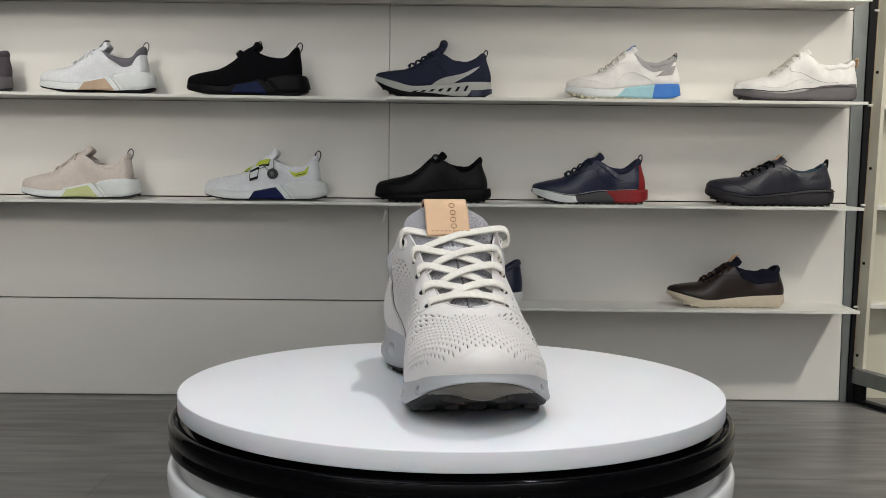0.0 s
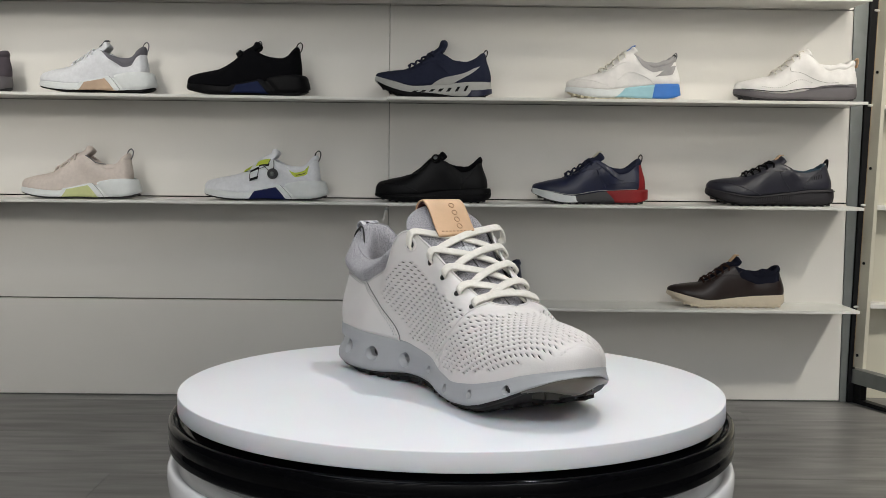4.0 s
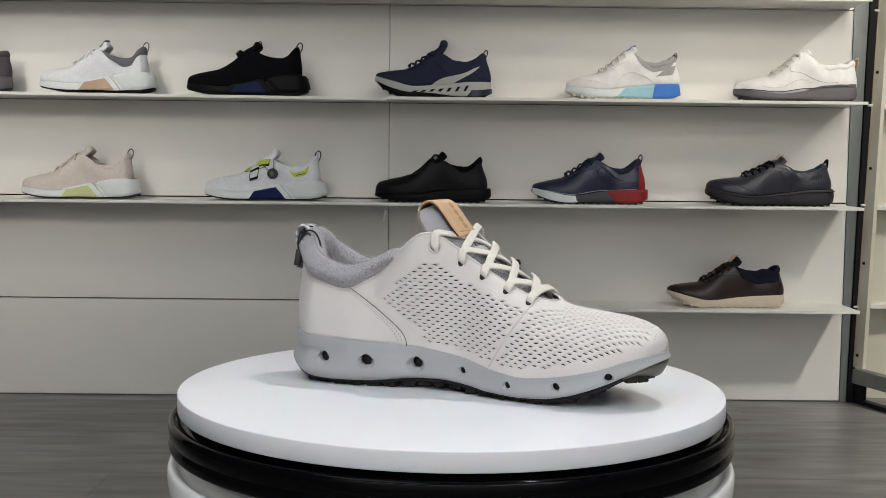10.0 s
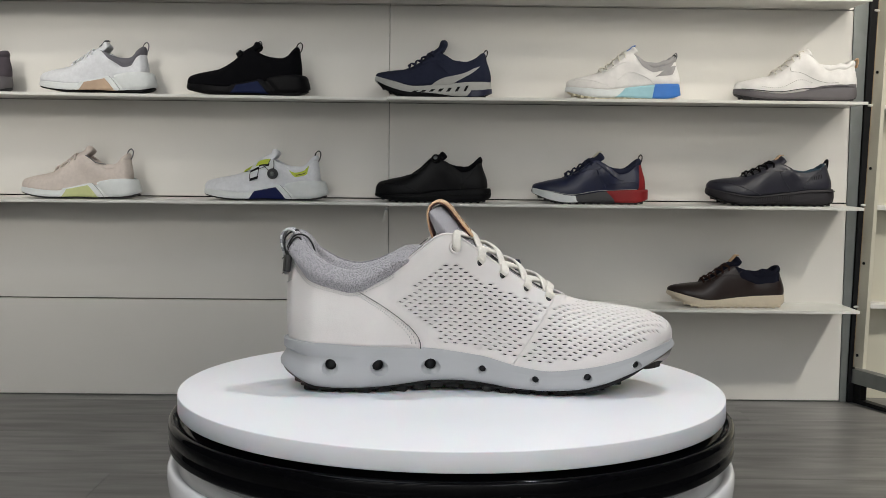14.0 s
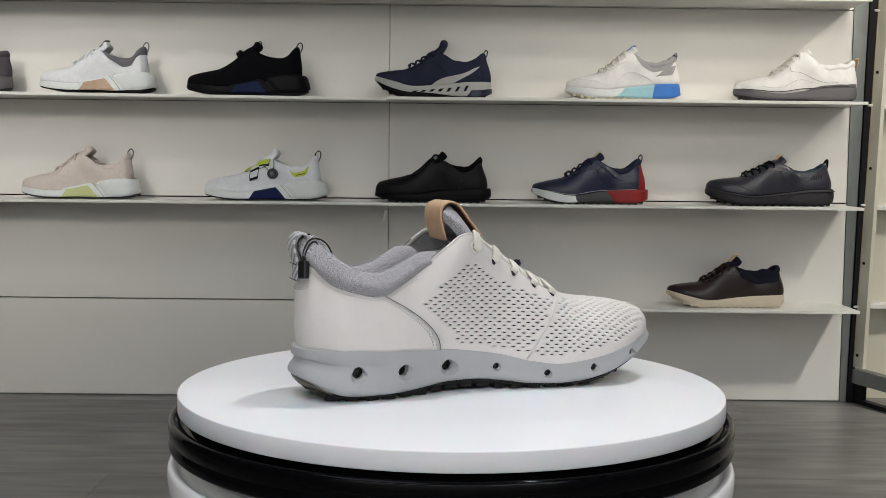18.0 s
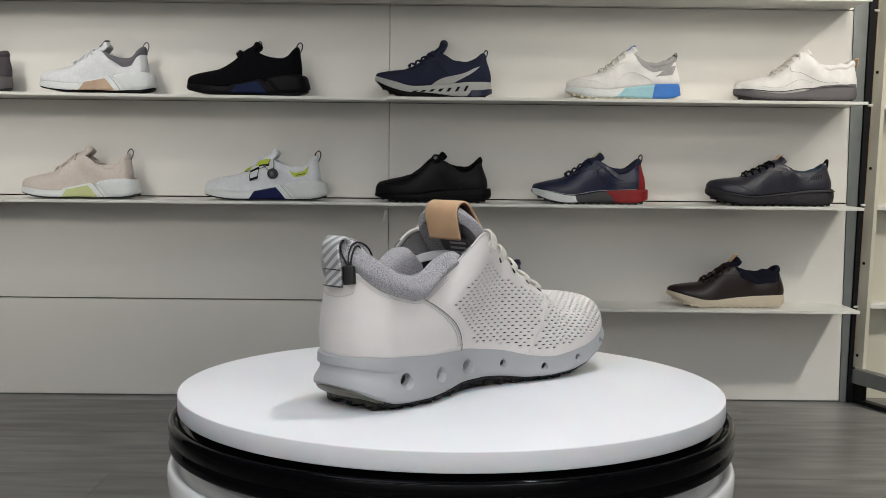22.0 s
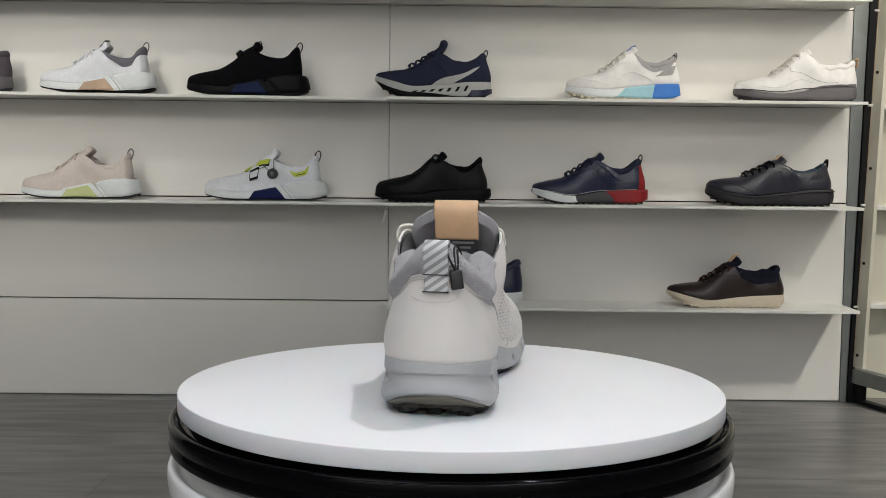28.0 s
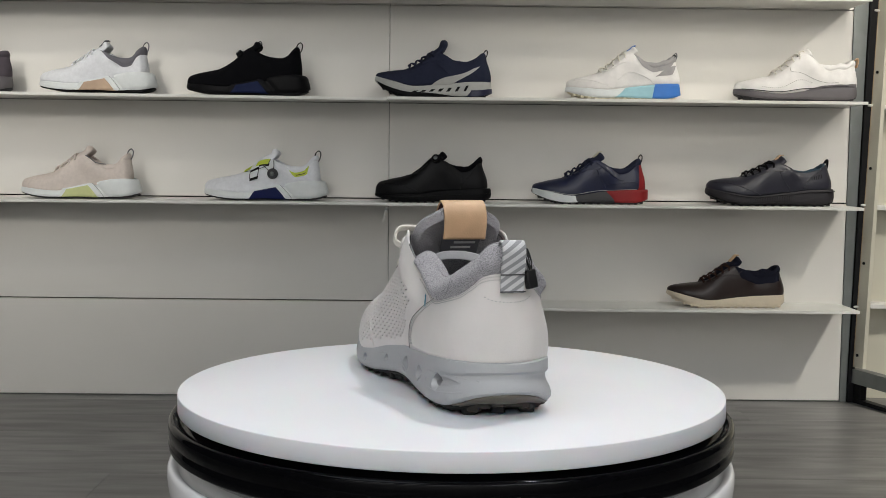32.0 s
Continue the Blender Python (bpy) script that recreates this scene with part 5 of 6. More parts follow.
C = dict(
    white_knit=knit("white_knit", (0.81, 0.825, 0.86)), white_rub=rubber("white_foam", (0.77, 0.80, 0.80)), slate=knit("slate_knit", (0.165, 0.16, 0.18)),
    tan_rub=rubber("tan_foam", (0.52, 0.37, 0.26)), black_knit=knit("black_knit", (0.0035, 0.0035, 0.005)), black_rub=rubber("black_rubber", (0.004, 0.004, 0.005), spec=0.15),
    blue_rub=rubber("dark_blue_foam", (0.004, 0.011, 0.055), spec=0.2), navy_knit=knit("navy_knit", (0.026, 0.030, 0.054)), grey_rub=rubber("light_grey_foam", (0.46, 0.46, 0.44)),
    char_rub=rubber("charcoal_rubber", (0.024, 0.022, 0.026), spec=0.35), white_hide=hide("white_shoe_leather", (0.84, 0.82, 0.80)), cream_rub=rubber("cream_foam", (0.66, 0.61, 0.46)),
    sky_rub=rubber("pale_blue_foam", (0.36, 0.62, 0.70)), azure_rub=rubber("bright_blue_foam", (0.045, 0.20, 0.62)), grey_knit=knit("pale_grey_knit", (0.36, 0.35, 0.35)),
    mid_grey=rubber("mid_grey_rubber", (0.125, 0.115, 0.122)), tan=M_TAN, beige_knit=knit("beige_knit", (0.72, 0.64, 0.585)), lime_rub=rubber("pale_lime_foam", (0.56, 0.60, 0.28)),
    lime=hide("lime_panel", (0.52, 0.62, 0.03)), navy_rub=rubber("navy_foam", (0.005, 0.010, 0.070), spec=0.2), black_hide=hide("black_leather", (0.005, 0.005, 0.006), 0.5, spec=0.22),
    navy_hide=hide("navy_leather", (0.011, 0.015, 0.047), 0.34), red=rubber("red_foam", (0.28, 0.008, 0.010)), char_hide=hide("charcoal_leather", (0.026, 0.026, 0.038), 0.32),
    blue_cloth=knit("blue_lining", (0.05, 0.08, 0.11)), brown_hide=hide("dark_brown_leather", (0.019, 0.0105, 0.0095), 0.36), ecru_rub=rubber("ecru_rubber", (0.62, 0.54, 0.42)),
    brown_lace=knit("brown_lace", (0.035, 0.017, 0.013)), navy_cloth=knit("navy_cloth", (0.010, 0.011, 0.020)), grey_lace=knit("grey_lace", (0.42, 0.40, 0.38)), plum=knit("plum_grey_knit", (0.10, 0.085, 0.10)),
    lace_cream=knit("cream_lace", (0.80, 0.765, 0.69)), haze=rubber("smoke_foam", (0.055, 0.055, 0.060)))

SHOE_Y = WALL - 0.088


def rest(x0, x1, z):
    """On a shelf of height z, toe at x0 and heel at x1."""
    L = x1 - x0
    return L, pose(x0 + 0.56 * L, SHOE_Y, z, 0, 0, 180)


Z1, Z2, Z3 = 0.823, 0.548, 0.276


def block_shoe(x0, x1, z, label, upper, collar, tongue, block, sole, out, lace, loop, heel_h, low_h, eye_h, tongue_h=0.020, dz=0.0, panel=0.012, tongue_top=None):
    """A runner with a coloured trapezoid block set into its midsole."""
    L, m = rest(x0, x1, z)
    m = m @ pose(0, 0, dz)
    last = make_last(L, heel_h + 0.005, low_h - 0.003, eye_h, 0.069, (0.046, 0.034, 0.022, 0.031), spring=0.010, lean=0.024, panel=panel, heel_in=0.017)
    shoe = display_shoe(m, L, last, label, upper, collar, sole, out, tongue, lace, (5, 0.51, 0.69), tongue_h, tongue_top=tongue_top, lug=False)
    for s in (-1, 1):
        part("block_frame", sole_patch(last, s, (0.275, 0.665), (0.375, 0.605), 0.02, 1.26, 0.0018), sole, shoe, "raised frame round the block")
        part("sole_block", sole_patch(last, s, (0.31, 0.63), (0.40, 0.58), 0.0, 1.12, 0.0030), block, shoe, "coloured block in the midsole's waist")
        # Groove drawn as a raised cord; on white soles grey carries its shade.
        part("sole_groove", sweep([(p.x, p.y, lerp(last.mid_low(last.x(w)), last.mid_top(last.x(w)), t)) for p, w, t in [(last.outline(s, w, -0.0012), w, k / 8 * 1.2) for k, (ss, w) in enumerate(strip_path(last, s, 0.268, 0.368, 8))]], 0.0005, 0.0005, n=6), M_GREY if sole is C["white_rub"] else sole, shoe, "thin cord drawn as the narrow groove behind the block")
    part("heel_wedge", heel_wrap(last, 0.262, 0.345, 0.10, 1.22, 0.0014, flare=0.010, bulge=0.002), sole, shoe, "raised heel wedge")
    part("heel_tread", heel_wrap(last, 0.25, 0.255, -0.06, 0.07, -0.0006, flare=0.006), out, shoe, "thin dark heel tread")
    seams(last, shoe, upper, (((0.03, 0.70), (0.12, 0.56), (0.24, 0.36), (0.33, 0.20)),), 0.0005)
    loop_tab(last, shoe, loop)
    return shoe, last


def wall_shoes():
    # upper row
    sh, la = block_shoe(-1.063, -0.756, Z1 + 0.004, "white knit golf shoe with slate collar and tan sole block", C["white_knit"], C["slate"], C["white_knit"], C["tan_rub"], C["white_rub"], C["black_rub"], C["white_knit"], C["slate"], 0.117, 0.093, 0.110, panel=0.019, tongue_top=C["slate"])
    for s in (-1, 1):
        part("collar_panel", wall_patch(la, s, (0.17, 0.37, 0.10, 0.445, 0.80, 0.995), 0.0014), C["slate"], sh, "slate knit collar panel")
    sh, la = block_shoe(-0.675, -0.351, Z1 + 0.001, "black knit golf shoe with dark blue sole block", C["black_knit"], C["black_knit"], C["black_knit"], C["blue_rub"], C["black_rub"], C["black_rub"], None, C["black_knit"], 0.124, 0.101, 0.118, panel=0.006)
    dial(sh, la, 0.54, 0.96, C["black_rub"], 0.010)
    part("tongue_loop", sweep(smooth_path([(la.heel + 0.44 * 0.324, 0, 0.128), (la.heel + 0.415 * 0.324, 0, 0.139), (la.heel + 0.395 * 0.324, 0, 0.142), (la.heel + 0.385 * 0.324, 0, 0.134), (la.heel + 0.395 * 0.324, 0, 0.124)], 18), 0.004, 0.0013, side=(0, 1, 0), n=8), C["black_knit"], sh, "black tongue loop")
    L, m = rest(-0.177, 0.132, Z1)
    la = make_last(L, 0.120, 0.095, 0.118, 0.076, (0.044, 0.036, 0.030, 0.057), spring=0.030, lean=0.016, toe_full=0.6, panel=0.006)
    sh = display_shoe(m, L, la, "navy knit shoe with slotted light grey midsole", C["navy_knit"], C["navy_knit"], C["grey_rub"], C["black_rub"], C["navy_knit"], C["navy_knit"], tongue_h=0.034, out_h=0.009)
    for s in (-1, 1):
        part("heel_wing", wall_patch(la, s, (0.33, 0.52, 0.085, 0.15, 0.0, 0.60), 0.0018), C["grey_rub"], sh, "light grey wing that sweeps up the heel")
        for k in range(7):
            f = 0.22 + 0.070 * k
            part("slot", sole_patch(la, s, (f, f + 0.028 + 0.004 * k), (f - 0.025, f + 0.003 + 0.004 * k), 0.34, 0.74 - 0.04 * k, 0.0008, 6), C["black_rub"], sh, "dark slanted slot")
        part("forefoot_tread", sole_patch(la, s, (0.30, 0.965), (0.62, 0.985), -0.02, 0.36, 0.0016, 24), C["black_rub"], sh, "black lugged forefoot tread")
        part("heel_edge", wall_patch(la, s, (0.015, 0.06, 0.05, 0.10, 0.0, 0.60), 0.0014), C["navy_knit"], sh, "navy heel counter edge")
        part("heel_shoe", sole_patch(la, s, (0.0, 0.22), (0.0, 0.19), -0.02, 0.42, 0.0016), C["navy_hide"], sh, "navy heel insert")
    seams(la, sh, C["navy_knit"], (FACING, COUNTER, ((0.30, 0.20), (0.42, 0.44), (0.52, 0.60))), 0.0009)
    loop_tab(la, sh, C["black_rub"], 0.012, 0.008)
    L, m = rest(0.327, 0.632, Z1)
    la = make_last(L, 0.118, 0.098, 0.122, 0.070, (0.044, 0.036, 0.026, 0.034), spring=0.014, lean=0.014)
    sh = display_shoe(m, L, la, "white leather golf shoe with cream and blue sole", C["white_hide"], C["grey_knit"], C["white_rub"], C["cream_rub"], C["white_hide"], C["lace_cream"], (5, 0.50, 0.70, 0.0016, 0.007), tongue_h=0.014, tongue_top=C["azure_rub"], out_h=0.008)
    for s in (-1, 1):
        part("heel_block", sole_patch(la, s, (0.0, 0.29), (0.02, 0.26), 0.0, 0.98, 0.0014), C["azure_rub"], sh, "bright blue heel part of the sole")
        part("waist_block", sole_patch(la, s, (0.24, 0.60), (0.22, 0.50), 0.0, 0.97, 0.0010), C["sky_rub"], sh, "pale blue waist part of the sole")
        part("heel_panel", wall_patch(la, s, (0.08, 0.24, 0.02, 0.14, 0.42, 0.80), 0.0012), C["grey_knit"], sh, "pale grey heel panel")
        part("collar_panel", wall_patch(la, s, (0.10, 0.36, 0.03, 0.43, 0.72, 0.99), 0.0013), C["grey_knit"], sh, "pale grey collar panel")
    part("heel_elastic", sweep(smooth_path([(la.heel + 0.034, 0.026, 0.103), (la.heel + 0.024, 0.016, 0.111), (la.heel + 0.018, 0.004, 0.119), (la.heel + 0.015, -0.01, 0.116)], 16), 0.005, 0.0015, n=8), C["black_rub"], sh, "black elastic strap")
    seams(la, sh, C["white_hide"], (FACING, MUDGUARD, ((0.24, 0.04), (0.32, 0.34), (0.44, 0.36), (0.56, 0.20))), 0.0010)
    loop_tab(la, sh, C["slate"], 0.012, 0.008)
    L, m = rest(0.773, 1.101, Z1)
    la = make_last(L, 0.112, 0.096, 0.124, 0.068, (0.041, 0.031, 0.021, 0.034), spring=0.012)
    sh = display_shoe(m, L, la, "white wingtip leather golf shoe on a grey sole", C["white_hide"], C["white_hide"], C["mid_grey"], C["char_rub"], C["white_hide"], C["lace_cream"], (5, 0.50, 0.68, 0.0014, 0.006), tongue_h=0.009, tongue_top=C["white_hide"])
    for s in (-1, 1):
        part("facing", wall_patch(la, s, (0.42, 0.56, 0.40, 0.60, 0.50, 0.97), 0.0012), C["white_hide"], sh, "stitched lace facing")
        part("heel_rise", wall_patch(la, s, (0.03, 0.46, 0.03, 0.30, 0.0, 0.13), 0.0018), C["mid_grey"], sh, "grey sole rising over the heel")
        part("sole_rand", sweep([la.wall(s, w, 0.05, 0.001) for ss, w in strip_path(la, s, 0.10, 0.95, 40)], 0.0012, 0.0012, n=6), C["char_rub"], sh, "dark line above the sole")
        brogue = bmesh.new()
        for k in range(26):
            f = lerp(0.40, 0.80, k / 25)
            w = la.turn(lerp(la.heel, la.toe, f))
            vv = 0.19 + 0.03 * math.sin(k / 25 * math.pi * 2.2)
            p, n = la.wall(s, w, vv, 0.0002), la.normal(s, w, vv)
            bmesh.ops.create_cone(brogue, cap_ends=True, segments=8, radius1=0.0012, radius2=0.0012, depth=0.0006, matrix=Matrix.Translation(p) @ n.to_track_quat("Z", "Y").to_matrix().to_4x4())
        tagged(part("brogue_holes", brogue, C["grey_lace"], sh, "row of punched brogue dots", smooth=False), kind="stuff")
    seams(la, sh, C["grey_lace"], (((0.56, 0.80), (0.575, 0.58), (0.55, 0.44), (0.45, 0.34), (0.30, 0.27), (0.18, 0.22)),), 0.0006, "fine facing seam")
    lock = part("lace_lock", box(-0.004, 0.004, -0.004, 0.004, -0.005, 0.005, 0.001), C["mid_grey"], sh, "small grey cord lock")
    lock.matrix_local = pose(la.heel + 0.50 * 0.328, 0.026, 0.119, 0, 20)
    for k in (0, 1):
        part("lace_end", sweep(smooth_path([(la.heel + 0.50 * 0.328, 0.026, 0.122), (la.heel + 0.485 * 0.328, 0.022 - 0.01 * k, 0.131), (la.heel + 0.46 * 0.328, 0.018 - 0.01 * k, 0.134), (la.heel + 0.44 * 0.328, 0.020, 0.124)], 14), 0.0012, 0.0012, n=6), C["lace_cream"], sh, "cream cord end")
    part("heel_tab", sweep(smooth_path([(la.heel + 0.003, 0, 0.092), (la.heel - 0.001, 0, 0.108), (la.heel + 0.001, 0, 0.117), (la.heel + 0.006, 0, 0.112)], 14), 0.008, 0.0012, side=(0, 1, 0), n=10, power=0.4), C["tan"], sh, "tan leather heel tab")
    # middle row
    beige = block_shoe(-1.116, -0.800, Z2, "beige knit golf shoe with pale lime sole block", C["beige_knit"], C["beige_knit"], C["beige_knit"], C["lime_rub"], C["white_rub"], C["char_rub"], C["beige_knit"], C["slate"], 0.116, 0.093, 0.116)
    sh, la = beige
    part("collar_trim", sweep([la.edge(1, la.turn(lerp(la.heel, la.toe, f))) + Vector((0.001, 0.0005, la.rim(lerp(la.heel, la.toe, f)) - la.top(lerp(la.heel, la.toe, f)) + 0.001 if f < 0.34 else 0.002)) for f in (0.26, 0.28, 0.30, 0.32, 0.34, 0.36, 0.38, 0.40, 0.42)], 0.0014, 0.0011, n=6), C["slate"], sh, "dark collar trim")
    sh, la = block_shoe(-0.630, -0.302, Z2, "white golf shoe with lime panels, black dial and navy sole block", C["white_knit"], C["white_knit"], C["white_knit"], C["navy_rub"], C["white_rub"], C["char_rub"], None, C["black_rub"], 0.116, 0.093, 0.112, 0.022)
    part("lime_panel", wall_patch(la, 1, (0.14, 0.25, 0.11, 0.30, 0.56, 0.90), 0.0014), C["lime"], sh, "lime green heel panel")
    part("strap", wall_patch(la, 1, (0.42, 0.64, 0.43, 0.62, 0.50, 0.96), 0.0022), C["white_rub"], sh, "white closure strap")
    for f0, f1 in ((0.60, 0.66), (0.465, 0.56)):
        part("lime_panel", wall_patch(la, 1, (f0, f1, f0 - 0.02, f1 - 0.02, 0.70, 0.93), 0.0036), C["lime"], sh, "lime green tongue patch")
    for f0, f1, v0, v1 in ((0.535, 0.60, 0.55, 0.64), (0.455, 0.535, 0.64, 0.75), (0.545, 0.61, 0.28, 0.35)):
        part("buckle_bar", wall_patch(la, 1, (f0, f1, f0 - 0.005, f1 - 0.005, v0, v1), 0.0030), C["black_rub"], sh, "black lace guide")
    dial(sh, la, 0.425, 0.44, C["haze"], 0.0140)
    wire(sh, la, ((0.64, 0.70), (0.60, 0.62), (0.53, 0.56), (0.47, 0.66), (0.445, 0.92)))
    wire(sh, la, ((0.42, 0.94), (0.415, 0.72), (0.425, 0.52)))
    wire(sh, la, ((0.60, 0.62), (0.606, 0.45), (0.605, 0.32)))
    wire(sh, la, ((0.535, 0.60), (0.54, 0.45), (0.55, 0.32)))
    wire(sh, la, ((0.50, 0.64), (0.47, 0.54), (0.44, 0.46)))
    part("heel_mark", wall_patch(la, 1, (0.16, 0.24, 0.155, 0.25, 0.66, 0.72), 0.0020, 4, 2), C["black_rub"], sh, "short dark mark on the lime panel")
    L, m = rest(-0.176, 0.135, Z2)
    la = make_last(L, 0.122, 0.095, 0.116, 0.070, (0.038, 0.032, 0.022, 0.024), spring=0.010, lean=0.026, heel_in=0.008)
    sh = display_shoe(m, L, la, "all-black leather golf shoe with a lacing dial", C["black_hide"], C["black_knit"], C["black_rub"], C["black_rub"], C["black_knit"], None, tongue_h=0.012)
    dial(sh, la, 0.475, 0.97, C["black_rub"], 0.0125)
    for s in (-1, 1):
        part("side_panel", wall_patch(la, s, (0.26, 0.62, 0.42, 0.52, 0.12, 0.85), 0.0014), C["black_hide"], sh, "overlaid black side panel")
        part("sole_step", sweep([(p.x, p.y, lerp(la.mid_low(la.x(w)), la.mid_top(la.x(w)), 0.55)) for p, w in [(la.outline(s, w, -0.0006), w) for ss, w in strip_path(la, s, 0.02, 0.9, 40)]], 0.0016, 0.0012, n=6), C["black_rub"], sh, "ridge along the sole")
    seams(la, sh, C["black_hide"], (FACING, COUNTER, MUDGUARD), 0.0010)
    L, m = rest(0.242, 0.552, Z2)
    la = make_last(L, 0.122, 0.094, 0.116, 0.070, (0.040, 0.034, 0.023, 0.042), spring=0.020, lean=0.020, heel_in=0.006)
    sh = display_shoe(m, L, la, "navy leather golf shoe with white, grey and red sole", C["navy_hide"], C["navy_knit"], C["haze"], C["char_rub"], C["navy_knit"], C["navy_knit"], tongue_h=0.016, tongue_top=C["cream_rub"])
    for s in (-1, 1):
        part("toe_block", sole_patch(la, s, (0.60, 0.995), (0.63, 0.995), 0.0, 0.99, 0.0010, 24), C["white_rub"], sh, "white front part of the sole")
        part("heel_block", sole_patch(la, s, (0.0, 0.30), (0.0, 0.38), 0.0, 1.0, 0.0010, 24), C["red"], sh, "red heel part of the sole")
        part("heel_panel", wall_patch(la, s, (0.0, 0.09, 0.0, 0.04, 0.0, 0.98), 0.0014), C["red"], sh, "red heel counter")
        part("sole_line", sweep([la.wall(s, w, 0.04, 0.001) for ss, w in strip_path(la, s, 0.1, 0.9, 40)], 0.0008, 0.0008, n=6), C["grey_rub"], sh, "pale line above the sole")
        part("eyestay_edge", sweep([la.wall(s, w, v, 0.001) for (ss, w), v in zip(strip_path(la, s, 0.46, 0.22, 20), [lerp(0.86, 0.55, k / 20) for k in range(21)])], 0.0008, 0.0008, n=6), C["navy_knit"], sh)
    seams(la, sh, C["navy_hide"], (FACING, SADDLE, ((0.09, 0.30), (0.20, 0.42), (0.32, 0.30), (0.42, 0.10))), 0.0010)
    loop_tab(la, sh, C["black_rub"], 0.015, 0.010)
    L, m = rest(0.706, 1.050, Z2)
    la = make_last(L, 0.114, 0.092, 0.114, 0.077, (0.046, 0.036, 0.027, 0.046), spring=0.022, toe_full=0.6, panel=0.0025, lean=0.022, heel_in=0.006)
    sh = display_shoe(m, L, la, "charcoal leather golf shoe with ribbed dark sole", C["char_hide"], C["blue_cloth"], C["char_rub"], C["black_rub"], C["char_hide"], C["black_knit"], tongue_h=0.014, tongue_top=C["tan"])
    for s in (-1, 1):
        for k in range(26):
            f = 0.34 + 0.0135 * k
            part("rib", sole_patch(la, s, (f, f + 0.007), (f + 0.004, f + 0.011), 0.18, 0.78, 0.0014, 2), C["char_rub"], sh)
        part("sole_step", sweep([(p.x, p.y, lerp(la.mid_low(la.x(w)), la.mid_top(la.x(w)), 0.84)) for p, w in [(la.outline(s, w, -0.001), w) for ss, w in strip_path(la, s, 0.0, 0.9, 40)]], 0.0018, 0.0014, n=6), C["char_rub"], sh, "ridge along the sole")
        for k in range(6):
            part("vent", wall_patch(la, s, (0.11 + 0.018 * k, 0.116 + 0.018 * k, 0.108 + 0.018 * k, 0.114 + 0.018 * k, 0.50, 0.72), 0.0006, 2, 3), C["black_rub"], sh)
    seams(la, sh, C["char_hide"], (FACING, SADDLE, COUNTER, MUDGUARD), 0.0010)
    part("heel_tab", sweep(smooth_path([(la.heel + 0.022, 0, 0.096), (la.heel + 0.019, 0, 0.112), (la.heel + 0.020, 0, 0.124), (la.heel + 0.027, 0, 0.114)], 14), 0.007, 0.0016, side=(0, 1, 0), n=10, power=0.4), C["black_rub"], sh, "black heel tab")
    # lower row
    for x0, x1, label, up, col, sole, lc, heel_h, lean in ((0.610, 0.927, "dark brown leather sneaker on an ecru cup sole", "brown_hide", "navy_cloth", "ecru_rub", "brown_lace", 0.112, 0.015),
                                                           (-0.088, 0.224, "navy sneaker on a white cup sole", "navy_hide", "navy_hide", "white_rub", "navy_knit", 0.121, 0.008)):
        L, m = rest(x0, x1, Z3)
        la = make_last(L, heel_h, 0.094, 0.112, 0.066, (0.036, 0.030, 0.022, 0.044), spring=0.023, flat=True, toe_full=0.6, lean=lean)
        sh = display_shoe(m, L, la, label, C[up], C[col], C[sole], C[sole], C[col], C[lc], (5, 0.50, 0.70), 0.020, tongue_top=C["tan"])
        for s in (-1, 1):
            if s > 0:
                seams(la, sh, C[up], (FACING,), 0.0009)
            if up == "brown_hide":
                part("collar_panel", wall_patch(la, s, (0.05, 0.40, 0.02, 0.46, 0.62, 0.99), 0.0010), C[col], sh, "soft dark collar panel")
    L, m = rest(-1.43, -1.135, Z1)
    la = make_last(L, 0.112, 0.093, 0.112, 0.072, (0.044, 0.036, 0.026, 0.030))
    display_shoe(m, L, la, "plum-grey knit shoe with dark sole", C["plum"], C["plum"], C["mid_grey"], C["char_rub"], C["plum"], C["plum"])


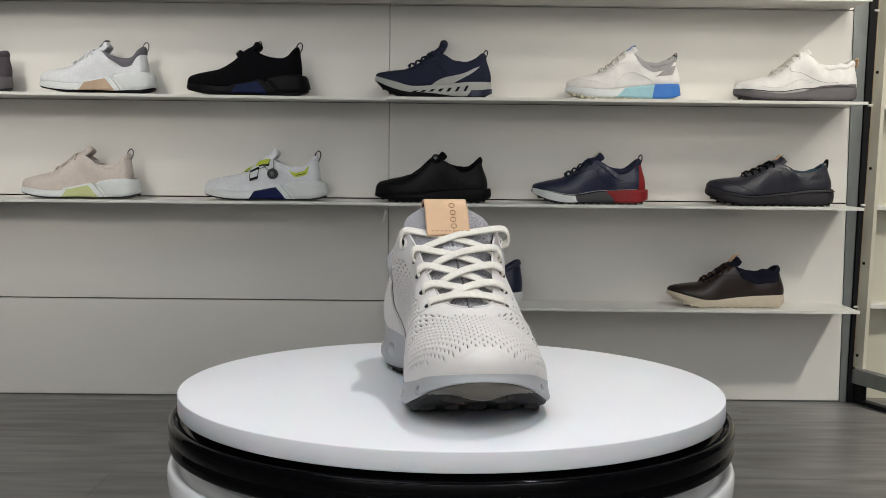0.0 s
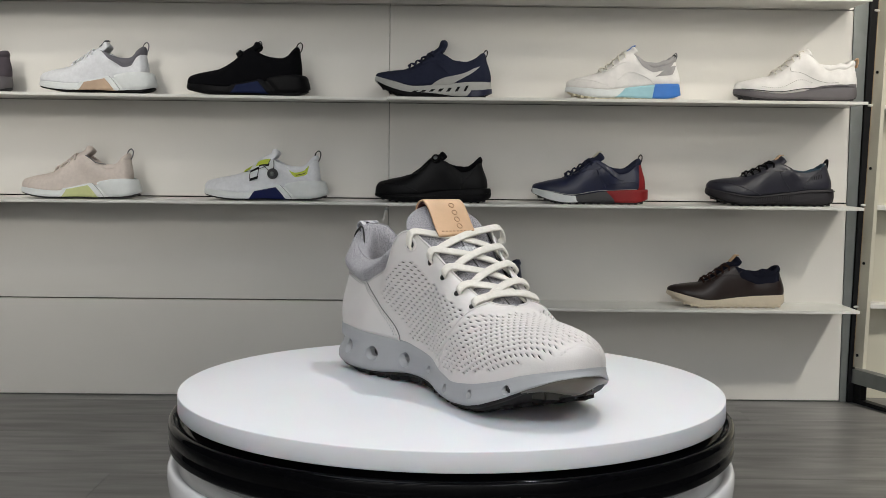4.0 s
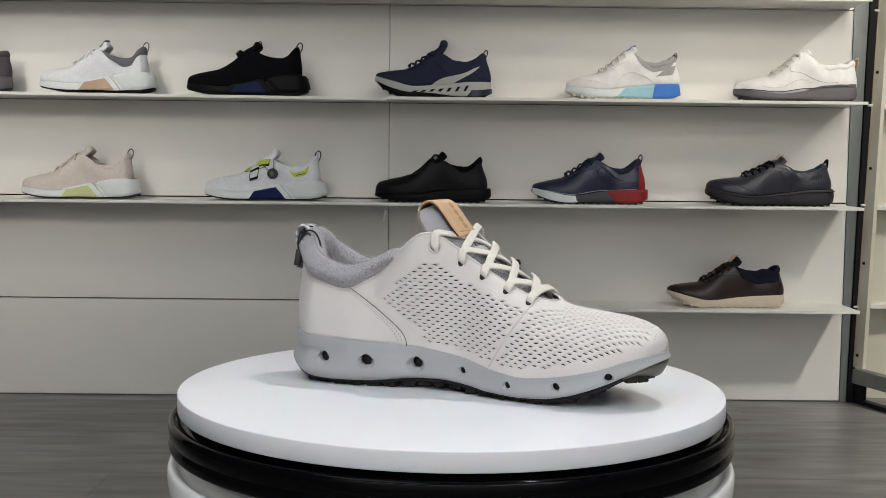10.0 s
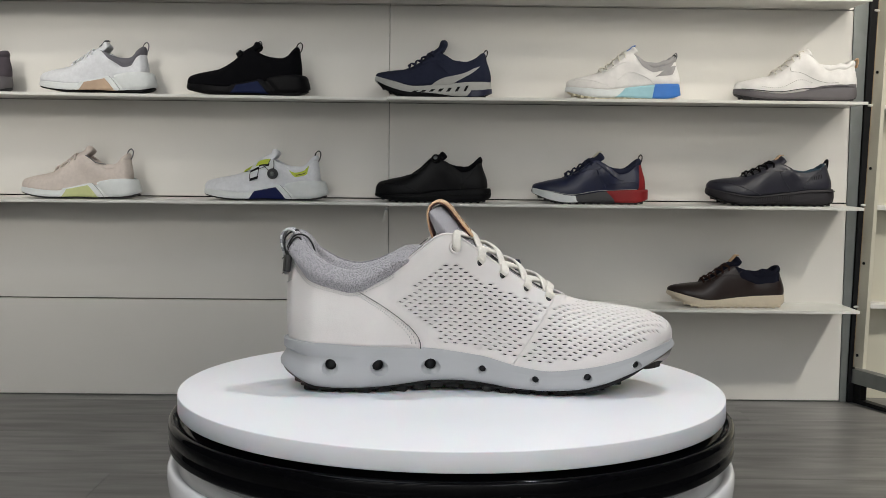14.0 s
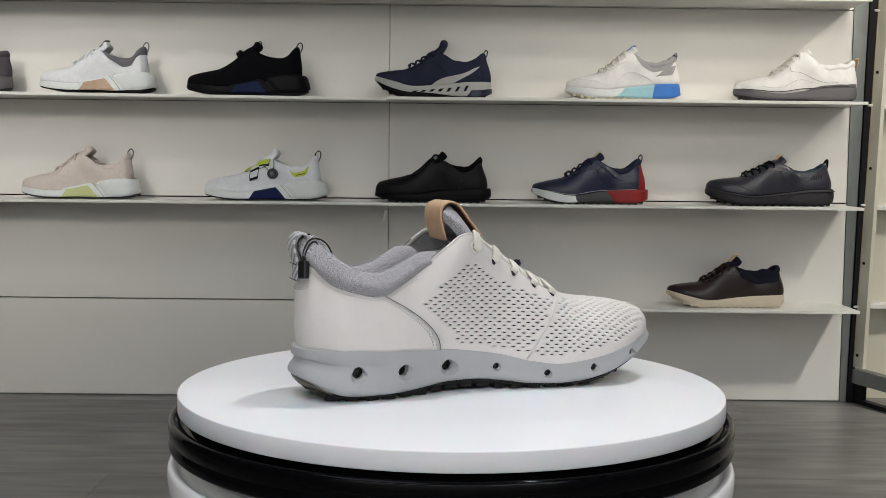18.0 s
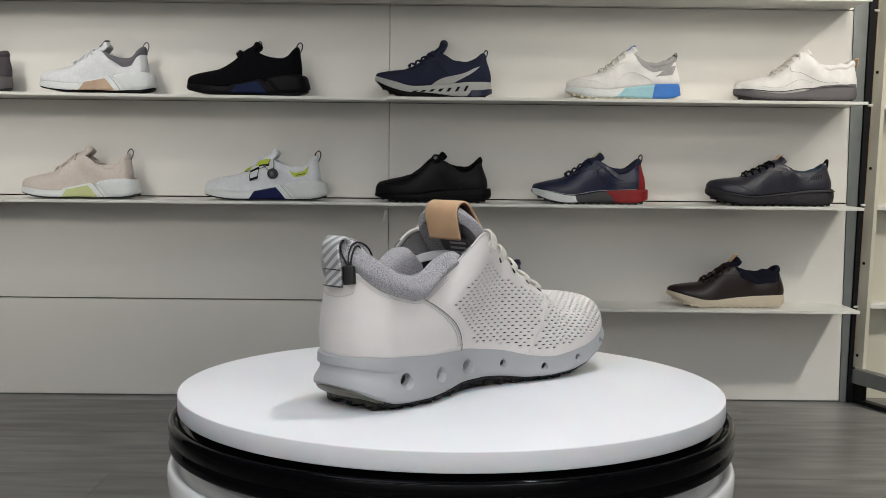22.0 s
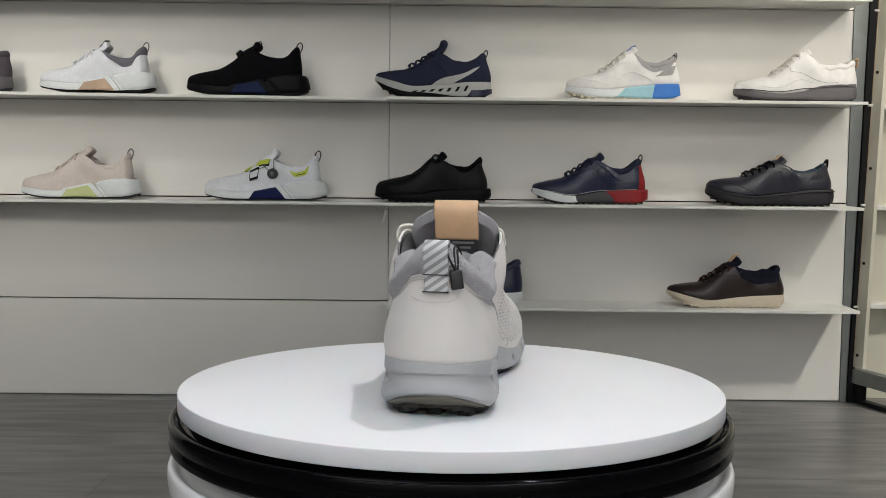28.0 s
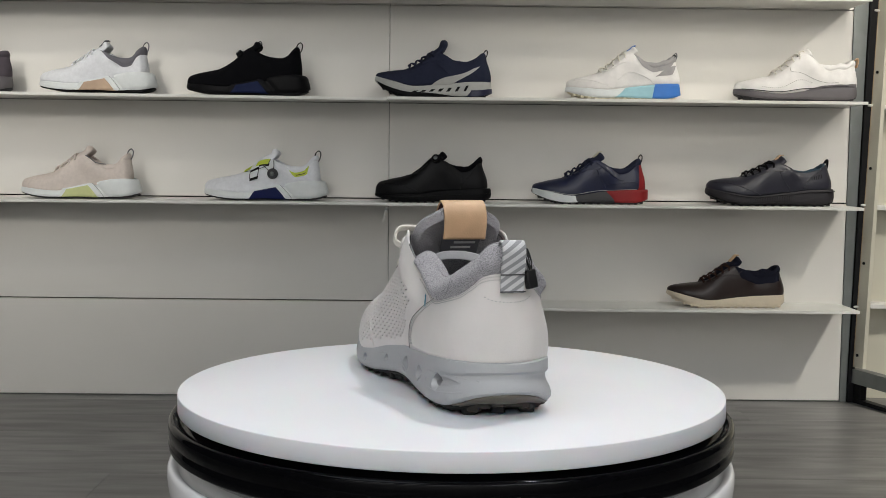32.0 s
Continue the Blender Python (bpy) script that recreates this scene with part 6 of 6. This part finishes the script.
def dial(shoe, last, f, v, material, r):
    w = last.turn(lerp(last.heel, last.toe, f))
    p, n = last.wall(1, w, v, 0.0), last.normal(1, w, v)
    m = Matrix.Translation(p) @ n.to_track_quat("Z", "Y").to_matrix().to_4x4()
    d = part("dial", lathe([(0, 0.0), (r, 0.0), (r, 0.004), (r * 0.86, 0.0052), (r * 0.82, 0.0095), (r * 0.72, 0.0105), (r * 0.5, 0.0105), (r * 0.46, 0.0098), (0, 0.0098)], 28), material, shoe, "ridged lacing dial")
    d.matrix_local = m
    part("dial_cap", lathe([(0, 0.0100), (r * 0.44, 0.0100), (r * 0.42, 0.0108), (0, 0.0109)], 24), M_GREY, d)
    for k in range(14):
        a = k / 14 * 360
        part("ridge", box(r * 0.80, r * 0.90, -r * 0.07, r * 0.07, 0.0052, 0.0098, 0.0003), material, d, smooth=False).matrix_local = pose(0, 0, 0, 0, 0, a)


def wire(shoe, last, stops):
    pts = []
    for f, v in stops:
        w = last.turn(lerp(last.heel, last.toe, f))
        pts.append(last.wall(1, w, v, 0.0036))
    part("wire", sweep(smooth_path(pts, 18), 0.0009, 0.0009, n=6), C["black_rub"], shoe, "black lacing wire")


wall_shoes()


# ---- floor planks ----
def planks():
    me = None
    rnd = random.Random(11)
    wid, length = 0.182, 1.22
    y, row = -3.25, 0
    while y < 2.44:
        x = -3.58 - rnd.uniform(0, 1.1)
        while x < 3.78:
            a, b = max(x, -3.58), min(x + length, 3.78)
            d = min(wid, 2.44 - y)
            if b - a > 0.03 and d > 0.03:
                if me is None:
                    ob = part("plank", box(-0.5, 0.5, -0.5, 0.5, -0.5, 0.5, 0.0), M_PLANK, floor, smooth=False)
                    me = ob.data
                else:
                    ob = new("plank", me)
                    ob.parent = floor
                ob.matrix_local = Matrix.Translation(((a + b) / 2, y + d / 2, -0.002 + rnd.uniform(-0.0002, 0.0))) @ Matrix.Diagonal((b - a - 0.0009, d - 0.0009, 0.0036, 1))
            x += length
        y += wid
        row += 1


planks()


# ---- what moves ----
def motions():
    rows = []
    for t in range(0, 33, 2):
        rows.append((float(t), pose(0, 0, DECK, 0, 0, -2.08 + 5.834 * (t - 14) + 0.0014 * (t - 14) ** 2)))
    walk(hero, rows)
    walk(disc, rows)


motions()
